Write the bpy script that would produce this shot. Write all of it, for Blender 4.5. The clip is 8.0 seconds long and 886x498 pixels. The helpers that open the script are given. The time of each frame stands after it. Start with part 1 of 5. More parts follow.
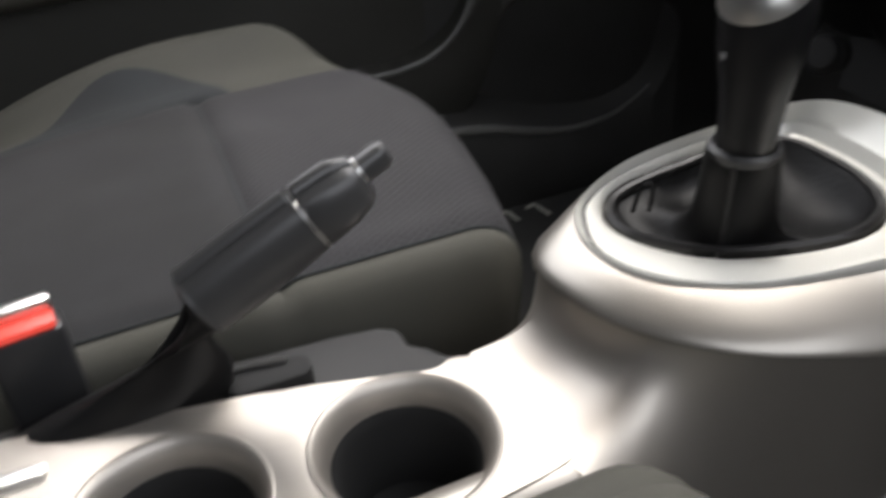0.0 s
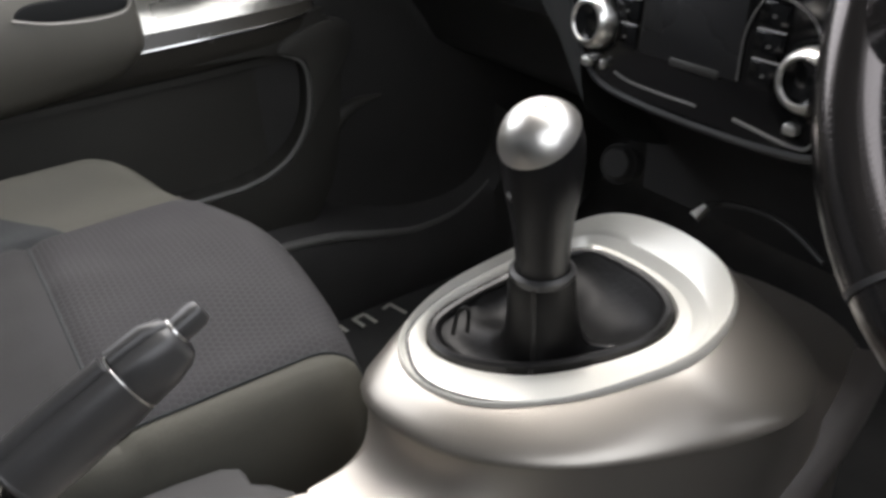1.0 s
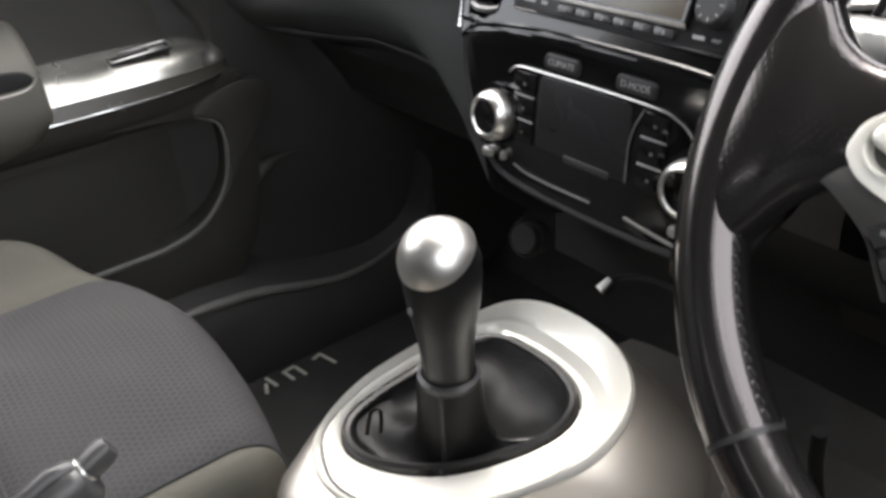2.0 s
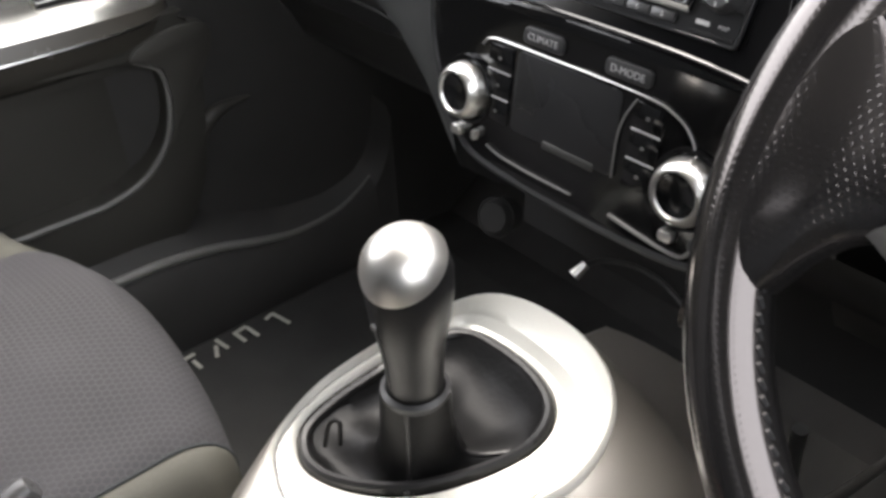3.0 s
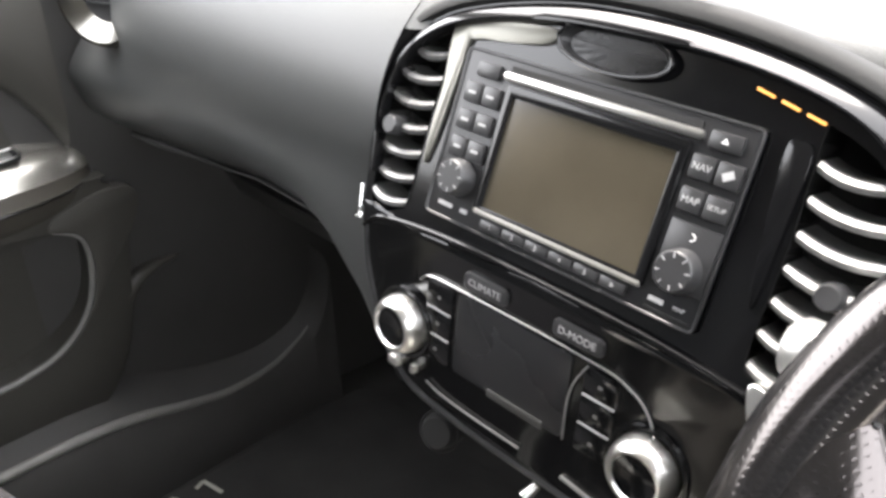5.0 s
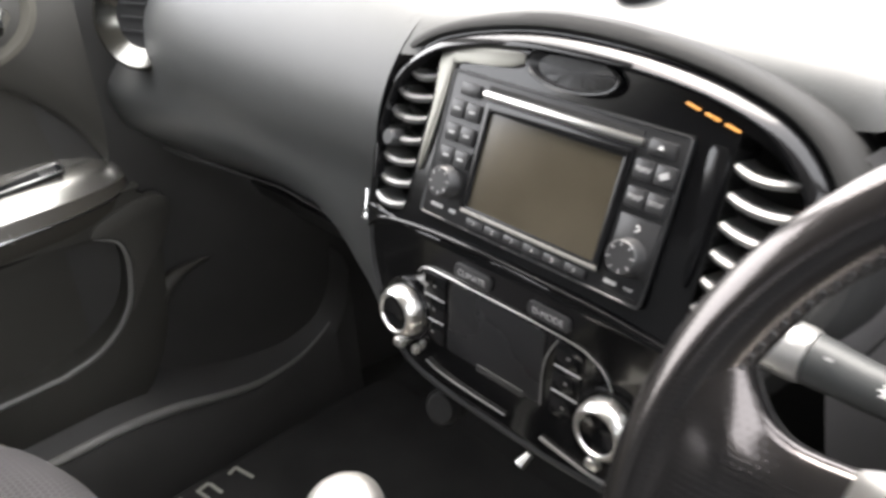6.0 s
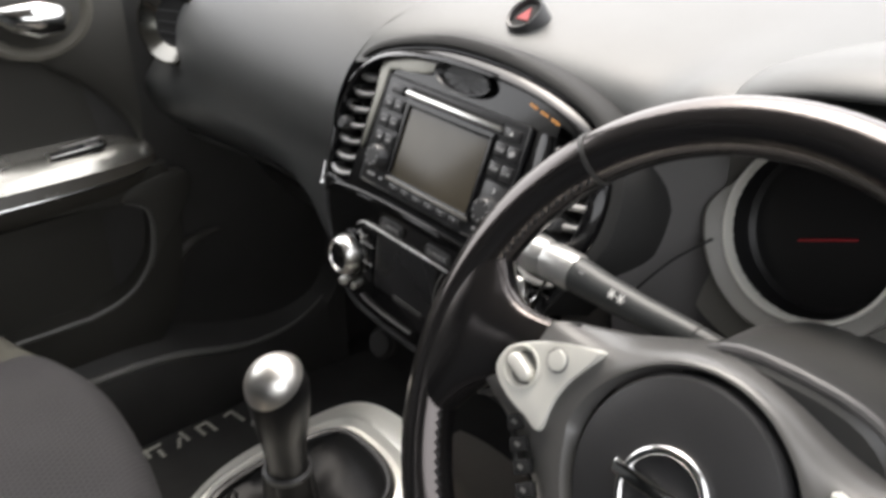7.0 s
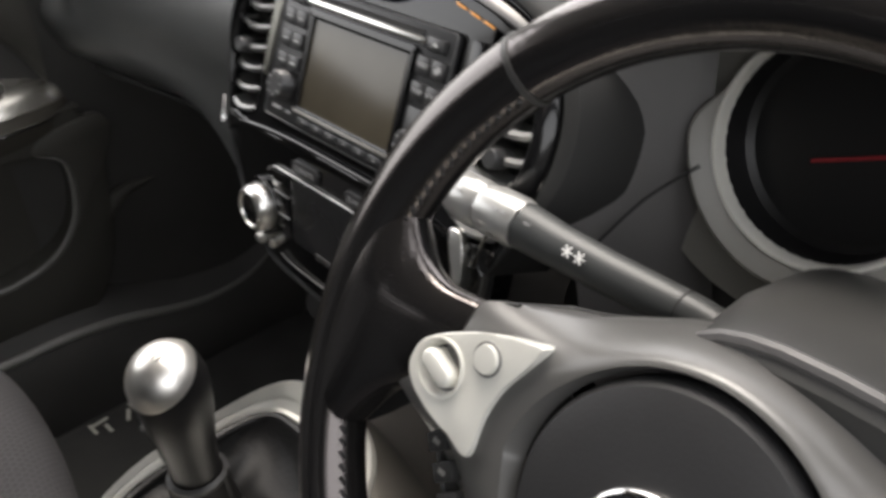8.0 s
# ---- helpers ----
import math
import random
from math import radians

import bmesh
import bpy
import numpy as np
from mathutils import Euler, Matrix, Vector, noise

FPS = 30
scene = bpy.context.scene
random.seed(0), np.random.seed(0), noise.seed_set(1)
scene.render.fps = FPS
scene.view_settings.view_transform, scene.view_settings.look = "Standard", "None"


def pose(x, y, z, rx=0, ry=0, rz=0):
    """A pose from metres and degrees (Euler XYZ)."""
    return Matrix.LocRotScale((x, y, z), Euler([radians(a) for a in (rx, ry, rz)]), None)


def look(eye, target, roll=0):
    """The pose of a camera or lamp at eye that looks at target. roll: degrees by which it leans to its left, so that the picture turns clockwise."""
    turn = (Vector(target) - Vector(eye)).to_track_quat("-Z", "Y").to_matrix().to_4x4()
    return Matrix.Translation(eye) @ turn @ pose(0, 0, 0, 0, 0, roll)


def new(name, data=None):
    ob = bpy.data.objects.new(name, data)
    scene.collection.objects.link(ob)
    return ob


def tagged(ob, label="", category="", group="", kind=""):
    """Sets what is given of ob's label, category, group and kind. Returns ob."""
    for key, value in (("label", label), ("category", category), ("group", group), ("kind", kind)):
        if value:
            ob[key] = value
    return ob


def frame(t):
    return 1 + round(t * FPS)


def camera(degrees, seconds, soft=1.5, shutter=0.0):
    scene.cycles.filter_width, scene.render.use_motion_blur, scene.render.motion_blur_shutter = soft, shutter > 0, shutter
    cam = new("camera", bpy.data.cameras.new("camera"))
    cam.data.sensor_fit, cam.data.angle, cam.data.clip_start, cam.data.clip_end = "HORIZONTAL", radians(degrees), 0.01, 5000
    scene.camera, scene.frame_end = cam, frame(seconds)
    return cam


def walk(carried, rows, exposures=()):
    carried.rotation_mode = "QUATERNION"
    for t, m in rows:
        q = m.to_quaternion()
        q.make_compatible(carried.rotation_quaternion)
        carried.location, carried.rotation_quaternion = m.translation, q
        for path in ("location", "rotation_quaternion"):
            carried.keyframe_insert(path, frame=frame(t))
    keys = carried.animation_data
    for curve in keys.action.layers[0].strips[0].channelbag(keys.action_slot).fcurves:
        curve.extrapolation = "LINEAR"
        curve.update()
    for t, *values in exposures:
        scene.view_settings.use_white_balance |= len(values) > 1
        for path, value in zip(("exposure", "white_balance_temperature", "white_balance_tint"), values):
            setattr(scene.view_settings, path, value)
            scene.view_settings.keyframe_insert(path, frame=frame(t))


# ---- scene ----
cam = camera(55.48, 8.0, 3.2, 0.5)
ROWS = [
    (0.0, (0.3592, -0.3457, 0.7612), (-0.2538, -0.1066, 0.3062), -3.76),
    (0.2, (0.3590, -0.3418, 0.7641), (-0.2514, -0.0553, 0.3336), -4.16),
    (0.5, (0.3636, -0.3270, 0.7766), (-0.2412, -0.0034, 0.3649), -3.01),
    (1.0, (0.3823, -0.3094, 0.8070), (-0.2108, 0.0498, 0.4079), -3.73),
    (1.5, (0.4059, -0.3037, 0.8354), (-0.1801, 0.0674, 0.4368), -3.87),
    (2.0, (0.3807, -0.2728, 0.8785), (-0.1798, 0.1326, 0.4767), -4.08),
    (2.2, (0.3676, -0.2710, 0.8880), (-0.1824, 0.1362, 0.4736), -3.63),
    (3.5, (0.2854, -0.2057, 0.8896), (-0.2006, 0.2102, 0.4091), -1.09),
    (4.0, (0.2710, -0.1992, 0.8972), (-0.2108, 0.2180, 0.4136), -0.92),
    (4.2, (0.2713, -0.1848, 0.9158), (-0.1968, 0.2127, 0.4852), -0.87),
    (4.5, (0.2500, -0.1671, 0.9386), (-0.2498, 0.2957, 0.5191), -0.78),
    (4.7, (0.2424, -0.1584, 0.9500), (-0.2556, 0.3219, 0.5483), -0.56),
    (5.8, (0.2862, -0.1771, 0.9750), (-0.2260, 0.2883, 0.5739), -1.90),
    (6.0, (0.3148, -0.1932, 0.9953), (-0.2021, 0.2683, 0.5956), -2.82),
    (6.2, (0.3637, -0.2026, 1.0076), (-0.1252, 0.2277, 0.6358), -3.76),
    (6.5, (0.4459, -0.2237, 1.0112), (-0.0754, 0.2568, 0.6406), -1.92),
    (6.8, (0.5235, -0.2512, 1.0362), (0.0197, 0.1834, 0.6902), 0.56),
    (7.0, (0.5383, -0.2539, 1.0452), (-0.0077, 0.1887, 0.6631), -0.12),
    (7.2, (0.5415, -0.2347, 1.0275), (0.0245, 0.1611, 0.6553), -0.15),
    (7.5, (0.5389, -0.2027, 1.0175), (-0.0176, 0.2102, 0.6177), -1.37),
    (7.8, (0.4934, -0.1568, 0.9909), (-0.0149, 0.2362, 0.6041), -1.67),
    (8.0, (0.4634, -0.1295, 0.9854), (-0.0509, 0.2936, 0.5422), -3.55),
]
EXPOSURES = [(0.0, 2.12, 6600, 10.7), (1.0, 2.38, 6650, 10.8), (2.2, 2.85, 6750, 11.0), (3.4, 3.2, 6800, 11.2), (4.0, 3.38, 6800, 11.2), (4.4, 3.75, 6800, 11.2), (5.8, 3.5, 6850, 11.2), (6.6, 2.6, 6900, 11.1), (7.2, 2.2, 6950, 11.0), (8.0, 2.2, 7000, 11.2)]
walk(cam, [(t, look(eye, target, roll)) for t, eye, target, roll in ROWS], EXPOSURES)

# ---- light: overcast daylight through the windows ----
world = bpy.data.worlds.new("sky")
scene.world = world
world.use_nodes = True
wn = world.node_tree.nodes
sky = wn.new("ShaderNodeTexSky")
sky.sky_type, sky.sun_disc = "NISHITA", False
sky.sun_elevation, sky.sun_rotation = radians(62), radians(-60)
sky.air_density, sky.dust_density = 1.0, 4.0
cloud = wn.new("ShaderNodeHueSaturation")
cloud.inputs["Saturation"].default_value = 0.35
world.node_tree.links.new(sky.outputs[0], cloud.inputs["Color"])
even = wn.new("ShaderNodeMix")
even.data_type = "RGBA"
even.inputs["Factor"].default_value = 0.45
even.inputs[7].default_value = (5.8, 6.0, 6.35, 1)
world.node_tree.links.new(cloud.outputs[0], even.inputs[6])
world.node_tree.links.new(even.outputs[2], wn["Background"].inputs[0])
wn["Background"].inputs[1].default_value = 0.15
sun_data = bpy.data.lights.new("sun", "SUN")
sun_data.energy, sun_data.angle, sun_data.color = 0.5, radians(40), (1.0, 0.97, 0.93)
sun = new("sun", sun_data)
sun.matrix_world = look((-1.2, 1.3, 3.97), (0, 0, 0.5))


# ---- materials ----
def material(name, color, rough=0.5, metal=0.0, coat=0.0, vary=0.15, grain=0.0, grain_size=600.0, stain_size=9.0, spec=0.5, emit=0.0, sheen=0.0):
    m = bpy.data.materials.new(name)
    m.use_nodes = True
    nt = m.node_tree
    b = nt.nodes["Principled BSDF"]
    b.inputs["Metallic"].default_value = metal
    b.inputs["Coat Weight"].default_value = coat
    b.inputs["Coat Roughness"].default_value = 0.06
    b.inputs["Specular IOR Level"].default_value = spec
    b.inputs["Sheen Weight"].default_value = sheen
    co = nt.nodes.new("ShaderNodeTexCoord")
    big = nt.nodes.new("ShaderNodeTexNoise")
    big.inputs["Scale"].default_value, big.inputs["Detail"].default_value = stain_size, 5.0
    nt.links.new(co.outputs["Object"], big.inputs["Vector"])
    ramp = nt.nodes.new("ShaderNodeMapRange")
    ramp.inputs["From Min"].default_value, ramp.inputs["From Max"].default_value = 0.3, 0.7
    ramp.inputs["To Min"].default_value, ramp.inputs["To Max"].default_value = 1.0 - vary, 1.0 + vary
    nt.links.new(big.outputs["Fac"], ramp.inputs["Value"])
    mul = nt.nodes.new("ShaderNodeMix")
    mul.data_type, mul.blend_type = "RGBA", "MULTIPLY"
    mul.inputs["Factor"].default_value = 1.0
    mul.inputs[6].default_value = (*color, 1)
    nt.links.new(ramp.outputs["Result"], mul.inputs[7])
    nt.links.new(mul.outputs[2], b.inputs["Base Color"])
    rr = nt.nodes.new("ShaderNodeMapRange")
    rr.inputs["To Min"].default_value, rr.inputs["To Max"].default_value = max(0.02, rough * 0.8), min(1.0, rough * 1.2)
    nt.links.new(big.outputs["Fac"], rr.inputs["Value"])
    nt.links.new(rr.outputs["Result"], b.inputs["Roughness"])
    if grain:
        fine = nt.nodes.new("ShaderNodeTexNoise")
        fine.inputs["Scale"].default_value, fine.inputs["Detail"].default_value = grain_size, 3.0
        nt.links.new(co.outputs["Object"], fine.inputs["Vector"])
        bump = nt.nodes.new("ShaderNodeBump")
        bump.inputs["Strength"].default_value, bump.inputs["Distance"].default_value = grain, 0.0006
        nt.links.new(fine.outputs["Fac"], bump.inputs["Height"])
        nt.links.new(bump.outputs["Normal"], b.inputs["Normal"])
    if emit:
        b.inputs["Emission Color"].default_value, b.inputs["Emission Strength"].default_value = (*color, 1), emit
    return m


def cell_material(name, color, dark, rough, size, depth, holes=False, edge=0.10, sheen=0.0, vary=0.18, spec=0.5):
    """A cloth or leather with a honeycomb: cells of that size in metres, either outlined or with a hole in the middle of each."""
    m = material(name, color, rough, vary=vary, sheen=sheen, spec=spec)
    nt = m.node_tree
    b = nt.nodes["Principled BSDF"]

    def vec(op, a, c=None):
        n = nt.nodes.new("ShaderNodeVectorMath")
        n.operation = op
        for k, v in enumerate((a, c)):
            if v is None:
                continue
            if isinstance(v, tuple):
                n.inputs[k].default_value = v
            else:
                nt.links.new(v, n.inputs[k])
        return n

    def num(op, a, c):
        n = nt.nodes.new("ShaderNodeMath")
        n.operation = op
        for k, v in enumerate((a, c)):
            if isinstance(v, float):
                n.inputs[k].default_value = v
            else:
                nt.links.new(v, n.inputs[k])
        return n.outputs[0]

    tc = nt.nodes.new("ShaderNodeTexCoord")
    pos = vec("ADD", vec("MULTIPLY", tc.outputs["UV"], (1 / size, 1 / size, 0)).outputs[0], (1000.0, 1732.05, 0)).outputs[0]
    step = (1.0, 1.7320508, 1.0)
    g = [vec("SUBTRACT", vec("MODULO", p, step).outputs[0], (0.5, 0.8660254, 0)).outputs[0] for p in (pos, vec("ADD", pos, (0.5, 0.8660254, 0)).outputs[0])]
    near = num("LESS_THAN", vec("LENGTH", g[0]).outputs[1], vec("LENGTH", g[1]).outputs[1])
    pick = nt.nodes.new("ShaderNodeMix")
    pick.data_type = "VECTOR"
    nt.links.new(near, pick.inputs["Factor"])
    nt.links.new(g[1], pick.inputs[4])
    nt.links.new(g[0], pick.inputs[5])
    cell = pick.outputs[1]
    if holes:
        dist = vec("LENGTH", cell).outputs[1]
        lo, hi = 0.17, 0.26
    else:
        ab = vec("ABSOLUTE", cell).outputs[0]
        sep = nt.nodes.new("ShaderNodeSeparateXYZ")
        nt.links.new(ab, sep.inputs[0])
        dist = num("SUBTRACT", 0.5, num("MAXIMUM", sep.outputs[0], vec("DOT_PRODUCT", ab, (0.5, 0.8660254, 0)).outputs[1]))
        lo, hi = edge * 0.4, edge * 1.6
    ed = nt.nodes.new("ShaderNodeMapRange")
    ed.inputs["From Min"].default_value, ed.inputs["From Max"].default_value = lo, hi
    nt.links.new(dist, ed.inputs["Value"])
    old = b.inputs["Base Color"].links[0].from_socket
    mix = nt.nodes.new("ShaderNodeMix")
    mix.data_type = "RGBA"
    mix.inputs[6].default_value = (*dark, 1)
    nt.links.new(old, mix.inputs[7])
    nt.links.new(ed.outputs["Result"], mix.inputs["Factor"])
    nt.links.new(mix.outputs[2], b.inputs["Base Color"])
    bump = nt.nodes.new("ShaderNodeBump")
    bump.inputs["Strength"].default_value, bump.inputs["Distance"].default_value = depth, 0.0008
    nt.links.new(ed.outputs["Result"], bump.inputs["Height"])
    nt.links.new(bump.outputs["Normal"], b.inputs["Normal"])
    return m


DASH = material("dash_plastic", (0.064, 0.066, 0.065), 0.45, grain=0.35, grain_size=900, vary=0.08)
DASH_LOW = material("lower_dash_plastic", (0.047, 0.046, 0.044), 0.55, grain=0.3, grain_size=900)
STALK_END = material("satin_silver_plastic", (0.42, 0.42, 0.41), 0.3, metal=0.6, grain=0.1, vary=0.12, stain_size=60)
TRIM_GREY = material("grey_trim_plastic", (0.044, 0.0435, 0.042), 0.38, grain=0.2, grain_size=1100)
DARK = material("dark_plastic", (0.024, 0.024, 0.025), 0.42, grain=0.15)
BLACK_HOLE = material("deep_black_plastic", (0.022, 0.022, 0.022), 0.75, spec=0.25)
PIANO = material("piano_black", (0.006, 0.006, 0.0065), 0.14, coat=0.25, vary=0.12, spec=0.35)
RADIO = material("radio_plastic", (0.015, 0.015, 0.016), 0.38, vary=0.1)
BUTTON = material("button_plastic", (0.034, 0.034, 0.035), 0.33, vary=0.1)
CHROME = material("chrome", (0.75, 0.75, 0.74), 0.12, metal=1.0, vary=0.05)
SATIN = material("satin_chrome", (0.84, 0.83, 0.80), 0.30, metal=1.0, vary=0.06)
# Same paint as PEDESTAL, darkened because the skirt came out too brightly lit.
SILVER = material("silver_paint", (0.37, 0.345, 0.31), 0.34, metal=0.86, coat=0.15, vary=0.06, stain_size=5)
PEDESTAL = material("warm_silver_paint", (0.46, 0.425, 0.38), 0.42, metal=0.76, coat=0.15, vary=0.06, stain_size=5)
REFLECTION = material("olive_grey_reflection", (0.22, 0.215, 0.19), 0.36, metal=0.6, vary=0.08)
SILVER_LIGHT = material("light_silver_paint", (0.74, 0.73, 0.675), 0.30, metal=0.2, coat=0.25, vary=0.04, stain_size=5)
LEATHER = material("black_leather", (0.01, 0.0097, 0.01), 0.16, grain=0.2, grain_size=260, spec=1.0)
ARMREST = material("armrest_silver", (0.66, 0.64, 0.58), 0.26, metal=0.85, coat=0.3, vary=0.05)
HAZARD = material("dull_red_print", (0.30, 0.02, 0.025), 0.5, vary=0.05)
HOOD = material("dark_hood_plastic", (0.026, 0.026, 0.0255), 0.75, grain=0.3, grain_size=900, spec=0.25)
KNOB = material("brushed_silver", (0.78, 0.76, 0.72), 0.36, metal=1.0, vary=0.08, grain=0.15, grain_size=500)
SILL = material("grey_sill_edge", (0.17, 0.168, 0.158), 0.45, grain=0.2, vary=0.08)
LOUVRE = material("grey_louvre_plastic", (0.2, 0.2, 0.196), 0.3, metal=0.5, vary=0.08)
STALK = material("stalk_plastic", (0.034, 0.036, 0.036), 0.4, grain=0.15, grain_size=1100, spec=0.4)
GRIP = material("grip_leather", (0.011, 0.0107, 0.011), 0.34, grain=0.25, grain_size=300, spec=0.3)
BAR = material("grey_key_bar", (0.15, 0.148, 0.142), 0.45, vary=0.08)
WELL = material("matt_black_plastic", (0.02, 0.02, 0.0205), 0.7, grain=0.2)
DOOR_UPPER = material("door_upper_plastic", (0.063, 0.0605, 0.054), 0.5, grain=0.3, grain_size=900, vary=0.08)
ARM_SIDE = material("glossy_brown_plastic", (0.075, 0.070, 0.060), 0.26, grain=0.1, vary=0.08)
HUB = material("satin_grey_plastic", (0.088, 0.086, 0.082), 0.32, grain=0.12, grain_size=1100, vary=0.12, spec=0.85)
# Dashboard plastic, lightened to make up for too little light on the cheek.
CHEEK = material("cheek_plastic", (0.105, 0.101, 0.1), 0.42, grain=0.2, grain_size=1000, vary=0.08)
FELT = material("dark_felt", (0.045, 0.0435, 0.042), 0.98, grain=1.0, grain_size=700, vary=0.3)
GAITER = material("gaiter_leather", (0.006, 0.0059, 0.006), 0.42, grain=0.5, grain_size=240, spec=0.14)
HANDLE = material("handle_plastic", (0.050, 0.049, 0.049), 0.34, grain=0.12, grain_size=1300, vary=0.1)
LEATHER_PERF = cell_material("perforated_leather", (0.010, 0.0097, 0.010), (0.005, 0.0048, 0.005), 0.16, 0.0034, 0.11, holes=True, spec=1.0)
# Raised gloss and a warm tint put the pinkish window highlight into the leather.
for worn in (LEATHER, LEATHER_PERF):
    worn.node_tree.nodes["Principled BSDF"].inputs["IOR"].default_value = 1.58
    worn.node_tree.nodes["Principled BSDF"].inputs["Specular Tint"].default_value = (1.0, 0.91, 0.88, 1)
CLOTH = cell_material("grey_cell_cloth", (0.0205, 0.020, 0.0218), (0.036, 0.035, 0.038), 0.92, 0.0070, 0.55, edge=0.085, vary=0.38)
CLOTH_DARK = material("dark_blue_grey_cloth", (0.023, 0.026, 0.028), 0.92, grain=0.6, grain_size=420, vary=0.28, sheen=0.0)
CLOTH_SUEDE = material("grey_brushed_cloth", (0.0162, 0.0162, 0.0174), 0.93, grain=0.6, grain_size=500, vary=0.38, stain_size=16, sheen=0.0)
CREAM = material("cream_cloth", (0.062, 0.0605, 0.0495), 0.85, grain=0.7, grain_size=800, vary=0.14, sheen=0.0)
CARPET = material("black_carpet", (0.032, 0.0315, 0.03), 0.98, grain=1.0, grain_size=700, vary=0.35)
BAND = material("dull_brown_plastic", (0.2, 0.18, 0.172), 0.5, grain=0.2, vary=0.08)
VENT_RING = material("dark_chrome", (0.24, 0.235, 0.215), 0.2, metal=1.0, vary=0.08)
STITCH = material("embroidery", (0.50, 0.49, 0.43), 0.8, grain=0.5)
DOOR = material("door_plastic", (0.046, 0.0445, 0.039), 0.5, grain=0.3, grain_size=900, vary=0.08)
DOOR_PAD = material("door_pad_vinyl", (0.13, 0.122, 0.102), 0.55, grain=0.3, grain_size=700, vary=0.08)
BEZEL = material("grey_bezel_plastic", (0.215, 0.208, 0.192), 0.4, grain=0.1, vary=0.06)
WHITE = material("white_print", (0.75, 0.75, 0.73), 0.6, vary=0.02)
GREY_PRINT = material("grey_print", (0.38, 0.38, 0.38), 0.6, vary=0.02)
# Given a glow of its own to look brighter; the button is no lamp.
RED = material("glowing_red_plastic", (0.75, 0.07, 0.05), 0.4, vary=0.05, emit=0.15)
RED_GLOW = material("red_needle", (0.20, 0.010, 0.016), 0.5, emit=0.04)
AMBER = material("amber_lamp", (0.75, 0.34, 0.09), 0.4, emit=0.17)
# Beige tone and broad variation stand in for the cabin mirrored in the glass.
SCREEN = material("screen_glass", (0.056, 0.048, 0.034), 0.12, vary=0.35, stain_size=7, spec=0.5)
LCD = material("lcd_panel", (0.018, 0.018, 0.019), 0.28, vary=0.08)
LENS = material("gauge_lens", (0.01, 0.01, 0.0105), 0.35, vary=0.1, spec=0.35)
LINING = material("roof_lining", (0.24, 0.235, 0.22), 0.95, grain=0.5)
# Unseen ground, made pale to bounce more daylight into the cabin.
BOUNCE_GROUND = material("pale_bounce_ground", (0.40, 0.39, 0.37), 0.9, grain=0.8, grain_size=60)


# ---- builders ----
def thing(name, label, category, group="", kind=""):
    return tagged(new(name), label, category, group, kind)


def finish(bm, name, mat, parent, label, sharp):
    bmesh.ops.recalc_face_normals(bm, faces=bm.faces)
    me = bpy.data.meshes.new(name)
    bm.to_mesh(me)
    bm.free()
    me.materials.append(mat)
    if sharp:
        me.polygons.foreach_set("use_smooth", [True] * len(me.polygons))
        me.set_sharp_from_angle(angle=radians(sharp))
    ob = new(name, me)
    ob.parent = parent
    if label:
        ob["label"] = label
    return ob


def part(name, bm, mat, parent=None, label="", sharp=38):
    return finish(bm, name, mat, parent, label, sharp)


def loft(rows, close_u=False, close_v=False, cap=False):
    """A skin through rows of points; close_u joins each row's ends, close_v the last row to the first."""
    bm = bmesh.new()
    vs = [[bm.verts.new(p) for p in row] for row in rows]
    n, k = len(rows), len(rows[0])
    for i in range(n if close_v else n - 1):
        for j in range(k if close_u else k - 1):
            q = (vs[i][j], vs[i][(j + 1) % k], vs[(i + 1) % n][(j + 1) % k], vs[(i + 1) % n][j])
            bm.faces.new(q)
    if cap:
        bm.faces.new(vs[0])
        bm.faces.new(vs[-1])
    # unrolled coordinates, in metres
    us, ws, mid_i, mid_j = [0.0], [0.0], n // 2, k // 2
    for i in range(n):
        us.append(us[-1] + (Vector(rows[(i + 1) % n][mid_j]) - Vector(rows[i][mid_j])).length)
    for j in range(k):
        ws.append(ws[-1] + (Vector(rows[mid_i][(j + 1) % k]) - Vector(rows[mid_i][j])).length)
    uv = bm.loops.layers.uv.new("unrolled")
    bm.faces.ensure_lookup_table()
    f = 0
    for i in range(n if close_v else n - 1):
        for j in range(k if close_u else k - 1):
            for lp, (a, c) in zip(bm.faces[f].loops, ((i, j), (i, j + 1), (i + 1, j + 1), (i + 1, j))):
                lp[uv].uv = (us[a], ws[c])
            f += 1
    return bm


def shell(rows, thick, close_u=False, close_v=False):
    bm = loft(rows, close_u, close_v)
    bmesh.ops.recalc_face_normals(bm, faces=bm.faces)
    bmesh.ops.solidify(bm, geom=bm.faces[:], thickness=thick)
    return bm


def join(*bms):
    out = bmesh.new()
    for b in bms:
        me = bpy.data.meshes.new("tmp")
        b.to_mesh(me)
        b.free()
        out.from_mesh(me)
        bpy.data.meshes.remove(me)
    return out


def tube(path, r, n=12, closed=False, flat=1.0, cap=True):
    """A round bar along a path; r is a radius or one for each point."""
    path = [Vector(p) for p in path]
    k = len(path)
    radii = r if isinstance(r, (list, tuple)) else [r] * k
    rows, side = [], None
    for i, p in enumerate(path):
        a = path[(i - 1) % k] if closed or i else p
        b = path[(i + 1) % k] if closed or i < k - 1 else p
        d = (b - a).normalized()
        if side is None:
            side = d.orthogonal().normalized()
        side = (side - d * side.dot(d)).normalized()
        up = d.cross(side)
        rows.append([p + side * math.cos(2 * math.pi * j / n) * radii[i] + up * math.sin(2 * math.pi * j / n) * radii[i] * flat for j in range(n)])
    return loft(rows, True, closed, cap and not closed)


